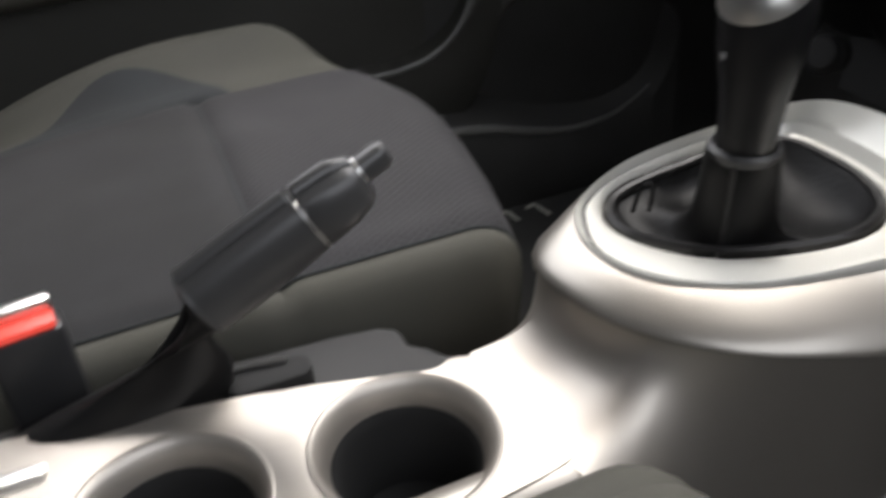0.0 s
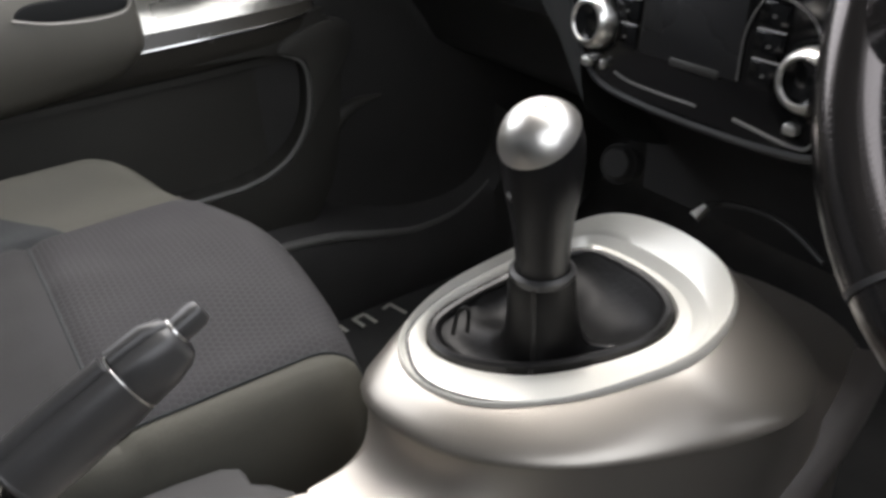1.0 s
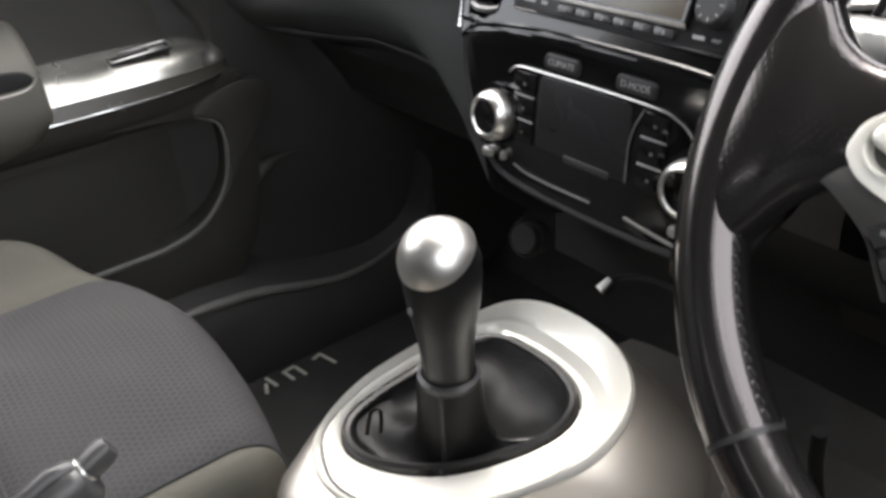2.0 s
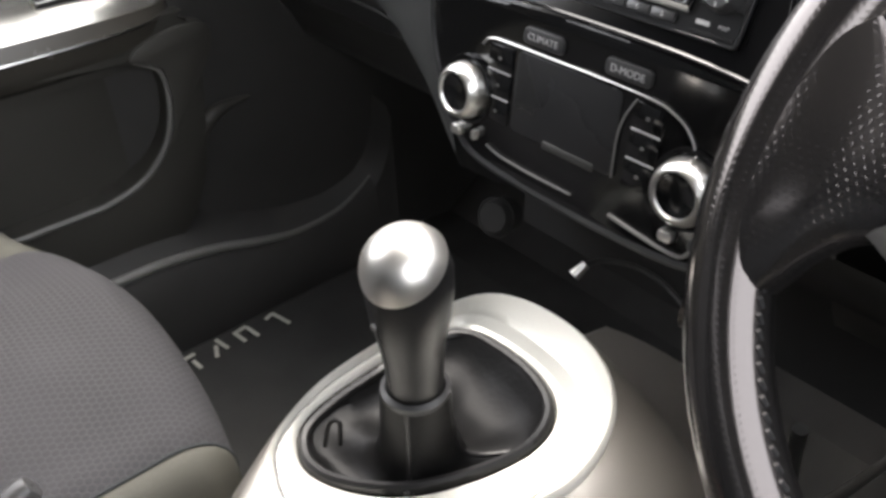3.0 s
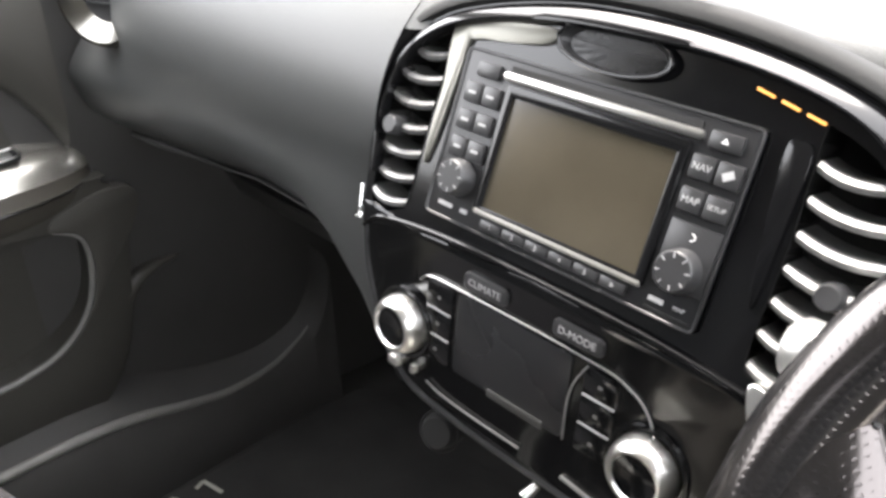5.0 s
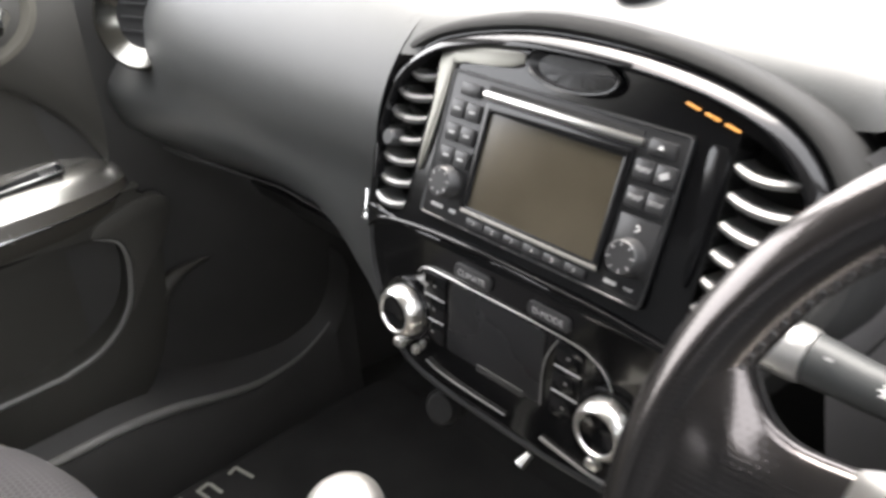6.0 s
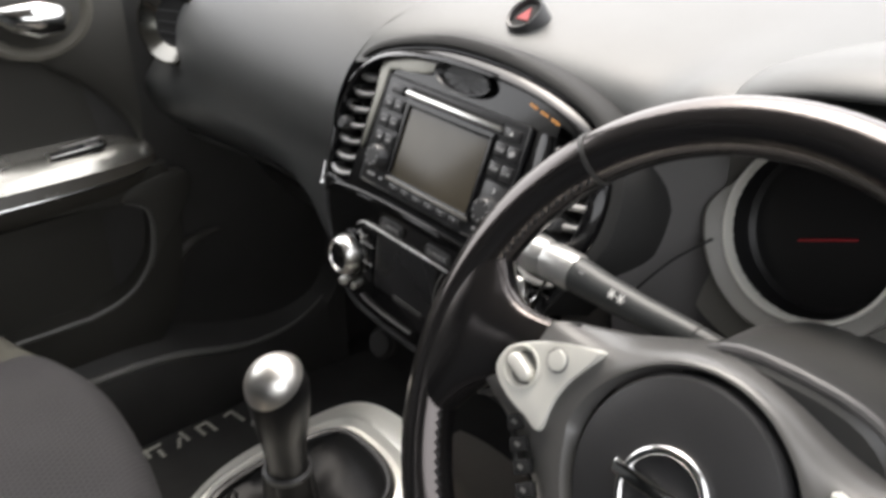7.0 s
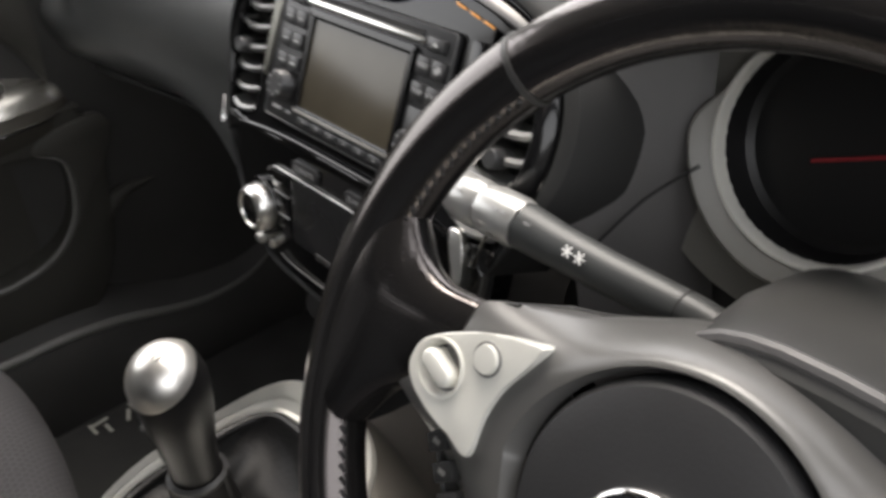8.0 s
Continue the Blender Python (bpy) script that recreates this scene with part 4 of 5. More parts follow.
def hb_rows(stops, low=0.0):
    return [[HM @ Vector((a * math.copysign(abs(math.cos(t)) ** 0.8, math.cos(t)), b * math.copysign(abs(math.sin(t)) ** 0.8, math.sin(t)) - low, z)) for t in [2 * math.pi * i / 28 for i in range(28)]] for z, a, b in stops]


BOOT = []
for k in range(11):
    t = k / 10
    row = []
    for i in range(32):
        a = 2 * math.pi * i / 32
        top = HM @ Vector((0.0172 * math.cos(a), 0.0215 * math.sin(a) - 0.008, 0.118))
        low = Vector((-0.096 + 0.038 * math.cos(a), -0.432 + 0.104 * math.sin(a), 0.345))
        q = t ** 0.8
        p = top.lerp(low, q)
        pinch = 1 + 0.10 * math.sin(math.pi * q) + 0.035 * math.sin(14 * t) * math.sin(math.pi * q)
        c = (HM @ Vector((0, -0.008, 0.118))).lerp(Vector((-0.096, -0.432, 0.345)), q)
        row.append(c + (p - c) * pinch)
    BOOT.append(row)
part("boot", loft(BOOT, True), GRIP, hb, "black soft handbrake boot")
part("boot_cuff", tube([HM @ Vector((0.0185 * math.cos(radians(12 * i)), 0.0228 * math.sin(radians(12 * i)) - 0.008, 0.117)) for i in range(30)], 0.0016, 8, True), HANDLE, hb)
part("grip", loft(hb_rows([(0.114, 0.0155, 0.0190), (0.117, 0.0180, 0.0222), (0.145, 0.0186, 0.0228), (0.185, 0.0180, 0.0216), (0.196, 0.0176, 0.0208), (0.1965, 0.016, 0.019)], 0.008), True), HANDLE, hb, "dark grey ridged grip")
part("grip_end", loft(hb_rows([(0.197, 0.0165, 0.0195), (0.199, 0.0178, 0.0210), (0.218, 0.0172, 0.0198), (0.230, 0.0155, 0.0170), (0.235, 0.0125, 0.0135), (0.237, 0.008, 0.009), (0.237, 0.002, 0.002)], 0.0075), True), HANDLE, hb)
part("button", loft(hb_rows([(0.232, 0.0085, 0.0085), (0.252, 0.0085, 0.0085), (0.256, 0.0065, 0.0065), (0.256, 0.001, 0.001)], 0.003), True), HANDLE, hb, "push button at the lever's end")
part("button_ring", tube([HM @ Vector((0.0085 * math.cos(radians(15 * i)), 0.0085 * math.sin(radians(15 * i)) - 0.003, 0.2365)) for i in range(24)], 0.0012, 8, True), SATIN, hb, "thin silver ring round the button")
part("spine", tube([HM @ Vector((0.0, yy, z)) for z, yy in ((0.118, 0.0125), (0.15, 0.0130), (0.194, 0.0118))], 0.0068, 12), HANDLE, hb, "smooth raised spine of the grip")
part("end_spine", tube([HM @ Vector((0.0, yy, z)) for z, yy in ((0.199, 0.0118), (0.222, 0.0102), (0.231, 0.006), (0.235, -0.002))], [0.0068, 0.0068, 0.0060, 0.0045], 12), HANDLE, hb)
part("end_joint", tube([HM @ Vector((0.0180 * math.cos(radians(12 * i)), 0.0212 * math.sin(radians(12 * i)) - 0.008, 0.1967)) for i in range(30)], 0.0006, 6, True), SATIN, hb)
for k in range(14):
    part("grip_rib", tube([HM @ Vector((0.0186 * math.cos(radians(a)), 0.0226 * math.sin(radians(a)) - 0.008, 0.124 + 0.0050 * k)) for a in range(-70, 41, 22)], 0.0006, 5), HANDLE, hb)
well = thing("handbrake_well", "dark plastic well beside the silver deck", "console trim")
part("well_floor", slab(flat2([(-0.052, -0.21), (-0.062, -0.62), (-0.135, -0.62), (-0.135, -0.25), (-0.10, -0.20)], 4), 0.10, 0.345, None, 0.004), WELL, well)
part("slot", slab(rrect(-0.079, -0.306, 0.022, 0.058, 0.009), 0.346, 0.3765, None, 0.002), BLACK_HOLE, well)
# Grey bar in place of the catchlight on the slot's left edge.
part("slot_catchlight", tube([(-0.092, -0.332, 0.377), (-0.090, -0.312, 0.378), (-0.086, -0.292, 0.377)], 0.003, 8), TRIM_GREY, well)
buckle = thing("seat_belt_buckle", "seat belt buckle with red release button", "seat belt buckle")
BM = Matrix.Translation((-0.136, -0.446, 0.408)) @ pose(0, 0, 0, 0, 0, 8)
part("housing", box(0, 0, -0.025, 0.030, 0.050, 0.090, BM, 0.006), DARK, buckle)
part("release_button", box(0.004, 0, 0.022, 0.018, 0.042, 0.006, BM, 0.002), RED, buckle, "red release button")
part("tongue_cap", box(-0.008, 0, 0.028, 0.012, 0.044, 0.010, BM, 0.003), SATIN, buckle)

# ---- steering wheel ----
wheel = thing("steering_wheel", "black leather steering wheel with perforated grips", "steering wheel")
W = axes((0.3522, 0.0538, 0.7366), 30.1)
RW0, RT = 0.1797, 0.0166


def rim_arc(a0, a1, fat=1.0, n=28):
    return tube([W @ Vector((RW0 * math.cos(radians(a0 + (a1 - a0) * i / n)), RW0 * math.sin(radians(a0 + (a1 - a0) * i / n)), 0)) for i in range(n + 1)], RT * fat, 20)


for name, a0, a1, mat, fat in (("rim_top", 46.5, 133.5, LEATHER, 1.0), ("rim_grip", 134.5, 229.5, LEATHER_PERF, 1.03), ("rim_bottom", 230.5, 309.5, LEATHER, 1.0), ("rim_grip", 310.5, 405.5, LEATHER_PERF, 1.03)):
    part(name, rim_arc(a0, a1, fat), mat, wheel)
for a in (46, 134, 230, 310):
    part("rim_seam", rim_arc(a - 0.45, a + 0.45, 1.045, 2), TRIM_GREY if a < 200 else DARK, wheel)
for a0, a1 in ((136, 228), (312, 404)):
    for i in range(44):
        a = radians(a0 + (a1 - a0) * i / 43)
        c = Vector((math.cos(a), math.sin(a), 0))
        tg = Vector((-math.sin(a), math.cos(a), 0))
        p = c * (RW0 - RT * 0.94) + Vector((0, 0, RT * 0.42))
        part("stitch", tube([W @ (p - tg * 0.0018 + Vector((0, 0, 0.0015))), W @ (p + tg * 0.0018 - Vector((0, 0, 0.0015)))], 0.0011, 5), BUTTON, wheel)
WH = at(W, 0.009, 0.0)
ARM = [(-0.188, 0.066, -0.088, 0.0150, 0.000), (-0.176, 0.061, -0.081, 0.0166, 0.000), (-0.167, 0.052, -0.070, 0.0166, -0.0005), (-0.160, 0.0430, -0.057, 0.0160, -0.001), (-0.153, 0.0350, -0.043, 0.0148, -0.002), (-0.145, 0.0300, -0.032, 0.0132, -0.003), (-0.134, 0.0275, -0.025, 0.0115, -0.004), (-0.115, 0.0290, -0.022, 0.0110, -0.006)]
for s in (-1, 1):
    rows = []
    for u, v1, v0, h, w in ARM:
        c, r = (v0 + v1) / 2, (v1 - v0) / 2
        rows.append([WH @ Vector((-s * u - (0.018 if s > 0 else 0.0), c + r * math.copysign(abs(math.cos(t)) ** 0.75, math.cos(t)), w + h * math.copysign(abs(math.sin(t)) ** 0.8, math.sin(t)))) for t in [2 * math.pi * i / 40 for i in range(40)]])
    part("spoke", flat_uv(loft([list(r) for r in zip(*[curve2(c, 3) for c in zip(*rows)])], True, False, True), WH), LEATHER_PERF, wheel, "perforated leather spoke")
half = [(0.0, 0.066), (-0.030, 0.061), (-0.052, 0.052), (-0.074, 0.0425), (-0.101, 0.0345), (-0.118, 0.027), (-0.134, 0.013), (-0.146, 0.000), (-0.1510, -0.012), (-0.149, -0.021), (-0.135, -0.027), (-0.120, -0.038), (-0.107, -0.054), (-0.093, -0.074), (-0.072, -0.108), (-0.050, -0.150), (0.0, -0.160)]
ring = flat2(half + [(-u, v) for u, v in reversed(half[1:-1])], 5)
dome = []
pc = Vector((0.0, -0.016))
for k in range(13):
    t = k / 12
    row = []
    for u, v in ring:
        d = Vector((u, v)) - pc
        inner = pc + d.normalized() * 0.0645
        q = inner.lerp(Vector((u, v)), t)
        arm = max(0.0, min(1.0, (abs(u) - 0.02) / 0.125))
        arm = arm * arm * (3 - 2 * arm) * (1.0 if v > -0.03 else max(0.0, 1 - (-0.03 - v) / 0.07))
        edge = -0.036 + 0.040 * arm
        row.append(WH @ Vector((q.x, q.y, 0.0075 - 0.007 * math.exp(-(t / 0.05) ** 2) + (edge - 0.0075) * t ** 2.1)))
    dome.append(row)
dome.append([WH @ Vector((u * 0.99, v * 0.985, -0.040 if abs(u) < 0.1 else -0.006)) for u, v in ring])
dome.append([WH @ Vector((u * 0.92, v * 0.90, -0.060)) for u, v in ring])
part("hub_cover", loft(dome, True), HUB, wheel, "grey plastic hub cover")
# The joint is grey so that it also carries the highlight along the edge.
part("hub_seam", tube(dome[-2], 0.0013, 6, True), TRIM_GREY, wheel, "fine joint round the hub cover")
PM = at(WH, 0.0, -0.016, 0.0)
part("airbag_pad", revolve([(0.0632, -0.006), (0.0620, 0.003), (0.0590, 0.0078), (0.045, 0.0115), (0.0, 0.0135)], PM, 64), DARK, wheel, "round dark airbag pad")
em = at(WH, 0.001, -0.019, 0.0150)
part("emblem_ring", tube([em @ Vector((0.0245 * math.cos(radians(6 * i)), 0.0245 * math.sin(radians(6 * i)), 0)) for i in range(60)], 0.0030, 10, True), CHROME, wheel, "chrome ring emblem")
part("emblem_bar", box(0, 0.002, 0.001, 0.062, 0.0085, 0.005, em, 0.0015), CHROME, wheel, "plain chrome bar")
for s in (-1, 1):
    pl = [(-0.132, -0.012), (-0.1325, -0.004), (-0.128, 0.005), (-0.112, 0.0155), (-0.093, 0.0235), (-0.079, 0.0275), (-0.0690, 0.0290), (-0.0745, 0.016), (-0.081, 0.0035), (-0.0845, -0.0115), (-0.0855, -0.0300), (-0.099, -0.0270), (-0.1135, -0.0235), (-0.1245, -0.0195)]
    o = flat2([(-s * u, v) for u, v in pl], 4)
    PW = at(WH, 0, 0, 0.0105)
    ROC = at(PW, s * 0.1145, -0.0030, 0.0)
    sw = part("switch_plate", slab(o if s < 0 else list(reversed(o)), -0.012, 0.0, PW, 0.0012, [oval(s * 0.1145, -0.0030, 0.0126, 0.0126, 36)], 3), SILVER_LIGHT, wheel, "pale silver switch plate")
    part("rocker_dish", revolve([(0.0136, 0.0000), (0.0132, 0.0012), (0.0122, 0.0010), (0.0112, -0.0020), (0.0100, -0.0055), (0.0, -0.0060)], ROC, 40), SILVER_LIGHT, sw, "sunken round rocker dish")
    part("rocker_bar", slab(rrect(0, 0, 0.0200, 0.0098, 0.0045), -0.0055, 0.0045, ROC @ pose(0, 0, 0, 0, 0, s * 20), 0.0024, (), 3), SILVER_LIGHT, sw, "pale rocker bar")
    part("small_key", revolve([(0.0068, 0.0002), (0.0060, 0.0024), (0.0, 0.0028)], at(PW, s * 0.0925, 0.0125, 0.0), 24), SILVER_LIGHT, sw)
    part("key_gap", tube([at(PW, s * 0.0925, 0.0125, 0.0004) @ Vector((0.0071 * math.cos(radians(15 * q)), 0.0071 * math.sin(radians(15 * q)), 0)) for q in range(24)], 0.0006, 6, True), BAR, sw)
    for k in range(4):
        key = part("lower_key", box(0, 0, 0, 0.012, 0.009, 0.006, at(WH, s * (0.107 - 0.0085 * k), -0.036 - 0.0105 * k, 0.001) @ pose(0, 0, 0, 0, 0, -s * 38), 0.0007), BLACK_HOLE, wheel)
        part("lower_key_mark", box(0, 0, 0, 0.004, 0.0022, 0.0004, at(WH, s * (0.107 - 0.0085 * k), -0.036 - 0.0105 * k, 0.0043)), BAR, key)

column = thing("steering_column", "dark grey plastic steering column shroud", "steering column")
rows = []
for y, cx, z, a, b in ((0.092, 0.388, 0.736, 0.056, 0.048), (0.098, 0.388, 0.735, 0.064, 0.054), (0.106, 0.388, 0.733, 0.067, 0.056), (0.18, 0.378, 0.698, 0.078, 0.062), (0.26, 0.370, 0.662, 0.086, 0.060), (0.36, 0.368, 0.621, 0.095, 0.055)):
    rows.append([Vector((cx + a * math.copysign(abs(math.cos(t)) ** 0.7, math.cos(t)), y, z + b * math.copysign(abs(math.sin(t)) ** 0.7, math.sin(t)))) for t in [2 * math.pi * i / 32 for i in range(32)]])
part("shroud", loft(rows, True, False, True), TRIM_GREY, column)
# The lip takes the lighter plastic to draw the highlight line along the shroud.
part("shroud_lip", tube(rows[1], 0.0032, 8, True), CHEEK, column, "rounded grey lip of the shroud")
stalk = thing("wiper_stalk", "dark grey control stalk with white wiper symbols", "control stalk")
sp = [(0.315, 0.178, 0.716), (0.285, 0.178, 0.719), (0.272, 0.177, 0.720), (0.235, 0.176, 0.7205), (0.20, 0.175, 0.722), (0.175, 0.175, 0.7235)]
part("arm", tube(sp, [0.0100, 0.0104, 0.0106, 0.0112, 0.0122, 0.0136], 18), STALK, stalk)
part("joint", tube([(0.2775, 0.1773, 0.7197), (0.2765, 0.1773, 0.7197)], 0.0108, 18), BLACK_HOLE, stalk)
part("twist_ring", tube([(0.174, 0.175, 0.7235), (0.170, 0.175, 0.7237), (0.150, 0.175, 0.7237), (0.146, 0.175, 0.7235)], [0.0142, 0.0150, 0.0150, 0.0142], 10), STALK_END, stalk)
part("end_knob", tube([(0.145, 0.175, 0.7235), (0.142, 0.175, 0.7235), (0.124, 0.175, 0.723), (0.119, 0.175, 0.7225), (0.117, 0.175, 0.7225)], [0.0140, 0.0152, 0.0150, 0.0120, 0.004], 9), STALK_END, stalk, "satin silver faceted end of the stalk")
for x, z in ((0.221, 0.7220), (0.213, 0.7225)):
    for a in (0, 60, 120):
        part("symbol", box(0, 0, 0, 0.007, 0.0009, 0.0006, Matrix.Translation((x, 0.1662, z + 0.0066)) @ pose(0, 0, 0, 55, 0, 0) @ pose(0, 0, 0, 0, 0, a)), WHITE, stalk)
for x, w in ((0.162, 0.005), (0.168, 0.003), (0.186, 0.004), (0.186, 0.004), (0.132, 0.005)):
    part("symbol", box(0, 0, 0, w, 0.0016, 0.0006, Matrix.Translation((x, 0.1646, 0.7345)) @ pose(0, 0, 0, 50, 0, 0)), GREY_PRINT, stalk)
stalk.location = (0.016, -0.021, 0.0135)
foot_lever = thing("pedal_arm", "thin dark grey pedal arm in the driver's footwell", "pedal")
part("arm", tube(curve2([(0.134, 0.284, 0.368), (0.132, 0.296, 0.314), (0.130, 0.330, 0.240), (0.130, 0.400, 0.160), (0.130, 0.640, 0.060)], 5), 0.0065, 10), TRIM_GREY, foot_lever)

# ---- instruments ----
cluster = thing("instrument_cluster", "dark instrument cluster with grey ringed dials", "instrument cluster")
for gx in (0.2886, 0.5146):
    G = axes((gx, 0.281, 0.768), 14)
    dial = part("dial_ring", revolve([(0.0628, -0.014), (0.0632, -0.003), (0.0645, 0.0000), (0.0662, 0.0002), (0.0672, -0.0020)], G, 72), SILVER_LIGHT, cluster, "pale grey dial ring")
    flange = []
    for i in range(73):
        t = i / 72
        a = radians(160 + 220 * t)
        f = min(1.0, t / 0.13, (1 - t) / 0.13)
        f = f * f * (3 - 2 * f)
        flange.append([G @ Vector(((0.0668 + (r - 0.0668) * f) * math.cos(a), (0.0668 + (r - 0.0668) * f) * math.sin(a), h * f - 0.0014 * (1 - f))) for r, h in ((0.0668, -0.0014), (0.0700, 0.0004), (0.0735, 0.0036), (0.0775, 0.0060), (0.0795, 0.0052), (0.0802, 0.001), (0.0802, -0.02))])
    part("dial_flange", loft(flange), BEZEL, dial, "grey flared dial flange")
    part("dial_wall", revolve([(0.0668, -0.002), (0.0690, -0.006), (0.0700, -0.020)], G, 60), DARK, dial)
    part("dial_face", revolve([(0.0, -0.034), (0.057, -0.034), (0.0610, -0.030), (0.0630, -0.010)], G, 48), LENS, dial, "unlit black dial face")
    part("needle", box(0.0, 0, 0, 0.044, 0.0016, 0.002, at(G, 0.003, -0.006, -0.031) @ pose(0, 0, 0, 0, 0, 21), 0.0006), RED_GLOW, dial, "dim red needle")
G = axes((0.4016, 0.286, 0.763), 14)
fig = [(-0.210, -0.04), (-0.205, 0.03), (-0.17, 0.085), (-0.11, 0.105), (-0.05, 0.095), (0.0, 0.088), (0.05, 0.095), (0.11, 0.105), (0.17, 0.085), (0.205, 0.03), (0.21, -0.04), (0.19, -0.085), (0.12, -0.105), (0.0, -0.10), (-0.12, -0.105), (-0.19, -0.085)]
part("surround", slab(flat2(fig, 4), -0.03, -0.008, G, 0.0, [oval(-0.113, 0.005, 0.0705, 0.0705, 72), oval(0.113, 0.005, 0.0705, 0.0705, 72)]), BEZEL, cluster)
for k, (u, v) in enumerate(((0.0, -0.03), (0.0, 0.02))):
    part("trip_key", revolve([(0.006, 0), (0.0055, 0.006), (0, 0.007)], at(G, u, -0.07 + 0.002 * k, -0.008), 16), DARK, cluster)
# side cheek between the stack and the dials
cheek = []
for k in range(9):
    q = k / 8
    y = 0.206 + 0.078 * q + 0.016 * math.sin(math.pi * q)
    x = 0.180 + 0.046 * q
    cheek.append(curve2([(x + 0.045, y + 0.02, 0.55), (x + 0.022, y, 0.60), (x + 0.007, y, 0.66), (x - 0.006, y, 0.74), (x - 0.012, y + 0.006, 0.775 + 0.02 * q), (x - 0.018, y + 0.012, 0.805 + 0.04 * q)], 4))
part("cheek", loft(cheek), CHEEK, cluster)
part("recess_back", loft([curve2([(x, 0.374, 0.852), (x, 0.376, 0.80), (x, 0.385, 0.70), (x, 0.40, 0.58)], 3) for x in (0.12, 0.25, 0.40, 0.62)]), DASH, cluster)
part("cheek_seam", tube(curve2([(0.188, 0.212, 0.690), (0.205, 0.242, 0.722), (0.224, 0.268, 0.742)], 6), 0.0012, 6), BLACK_HOLE, cluster)
brow = []
for k in range(29):
    x = 0.222 + 0.360 * k / 28
    e = abs((x - 0.402) / 0.1895)
    h = 0.908 - 0.046 * e ** 2.6 - 0.5 * max(0.0, e - 0.84) ** 2
    fy = 0.225 + 0.03 * e ** 4 + 0.25 * max(0.0, e - 0.88)
    brow.append(curve2([(x, 0.36, h - 0.034), (x, fy + 0.05, h - 0.024), (x, fy + 0.010, h - 0.019), (x, fy + 0.001, h - 0.016), (x, fy + 0.001, h - 0.012), (x, fy + 0.010, h - 0.005), (x, fy + 0.026, h), (x, fy + 0.06, h + 0.003), (x, 0.40, h - 0.006), (x, 0.47, min(h - 0.02, 0.872))], 3))
part("brow", loft(brow, True, False, True), DASH, cluster, "dark grey hood over the dials")

# ---- seats ----
def seat(name, label, x_in, mirror, front_y, lift, inner=0.0):
    """A front seat: x_in is the edge beside the console; mirror -1 lies to the left of it, 1 to the right."""
    ob = thing(name, label, "car seat", "front seats")
    R, wide = 0.050, 0.545

    def front(s):
        r = (s - 0.30) / 0.70
        return front_y - (0.020 * ((0.30 - s) / 0.30) ** 2 if s < 0.30 else 0.17 * r ** 2.2)

    def top(s, y):
        z = 0.372 + lift + 0.030 * math.sin(math.pi * min(1, s / 0.85)) ** 0.8 + 0.050 * math.exp(-((s - 0.84) / 0.10) ** 2) - 0.05 * max(0, s - 0.9) / 0.1
        z += 0.006 * math.exp(-((s - 0.02) / 0.04) ** 2)
        back = max(0.0, (-0.277 - y))
        z -= 0.10 * back * math.exp(-((s - 0.4) / 0.3) ** 2)
        z -= 0.007 * math.exp(-((y + 0.277) / 0.009) ** 2) * (1 if s < 0.64 else 0)
        z -= 0.006 * math.exp(-((s - 0.635) / 0.012) ** 2)
        z += 0.004 * noise.noise(Vector((s * 9, y * 16, 3.1))) * math.exp(-((s - 0.35) / 0.28) ** 2)
        side = max(0.0, min(1.0, (s - 0.60) / 0.18))
        z -= 0.90 * max(0.0, -0.26 - y) ** 2 * side * side * (3 - 2 * side)
        return z

    def skin(s, q):
        x = x_in + mirror * s * wide
        yf = front(s)
        k = yf - R
        if q <= k:
            return Vector((x, q, top(s, q)))
        a = (q - k) / R
        if a < math.pi / 2:
            return Vector((x, k + R * math.sin(a), top(s, k) - R * (1 - math.cos(a))))
        d = (a - math.pi / 2) * R
        return Vector((x, yf - 0.25 * d, top(s, k) - R - d))

    def patch(s0, s1, q0, q1, ns, nq):
        rows = []
        for i in range(ns + 1):
            s = s0 + (s1 - s0) * i / ns if not callable(s0) and not callable(s1) else 0.8
            e0 = q0 if q0 is not None else -0.62
            e1 = q1 if q1 is not None else front(s) - R + R * math.pi / 2 + 0.10
            row = []
            for j in range(nq + 1):
                q = e0 + (e1 - e0) * j / nq
                a, c = (s0(q) if callable(s0) else s0), (s1(q) if callable(s1) else s1)
                row.append(skin(a + (c - a) * i / ns, q))
            rows.append(row)
        return loft(rows)

    part("front_panel", patch(inner, 0.635, -0.277, None, 36, 40), CLOTH, ob, "grey cloth with a fine cell pattern")
    if inner:
        part("inner_bolster", patch(0.0, inner, -0.277, None, 10, 40), CREAM, ob, "cream cloth inner bolster")
    part("seat_panel", patch(0.0, 0.635, -0.62, -0.277, 30, 26), CLOTH_SUEDE, ob, "worn grey brushed cloth")
    def bend(q):
        return 0.636 + 0.150 * math.sin(math.pi * max(0.0, min(0.86, (-0.235 - q) / 0.235)))

    part("bolster_inner", patch(0.635, bend, -0.62, -0.235, 10, 30), CLOTH_DARK, ob, "dark blue-grey bolster side")
    part("bolster_front", patch(0.635, 1.0, -0.235, None, 20, 34), CREAM, ob, "cream cloth bolster front")
    part("bolster", patch(bend, 1.0, -0.62, -0.235, 16, 30), CREAM, ob, "cream cloth bolster")
    ROLL = ((0.0, 0.0), (0.008, -0.001), (0.017, 0.003), (0.025, 0.011), (0.030, 0.024), (0.033, 0.050), (0.032, 0.090), (0.026, 0.140), (0.016, 0.200))
    edge_q = [-0.62 + (front(0) - R + R * math.pi / 2 + 0.08 + 0.62) * j / 50 for j in range(51)]
    edge = [skin(0.0, q) for q in edge_q]
    rows = []
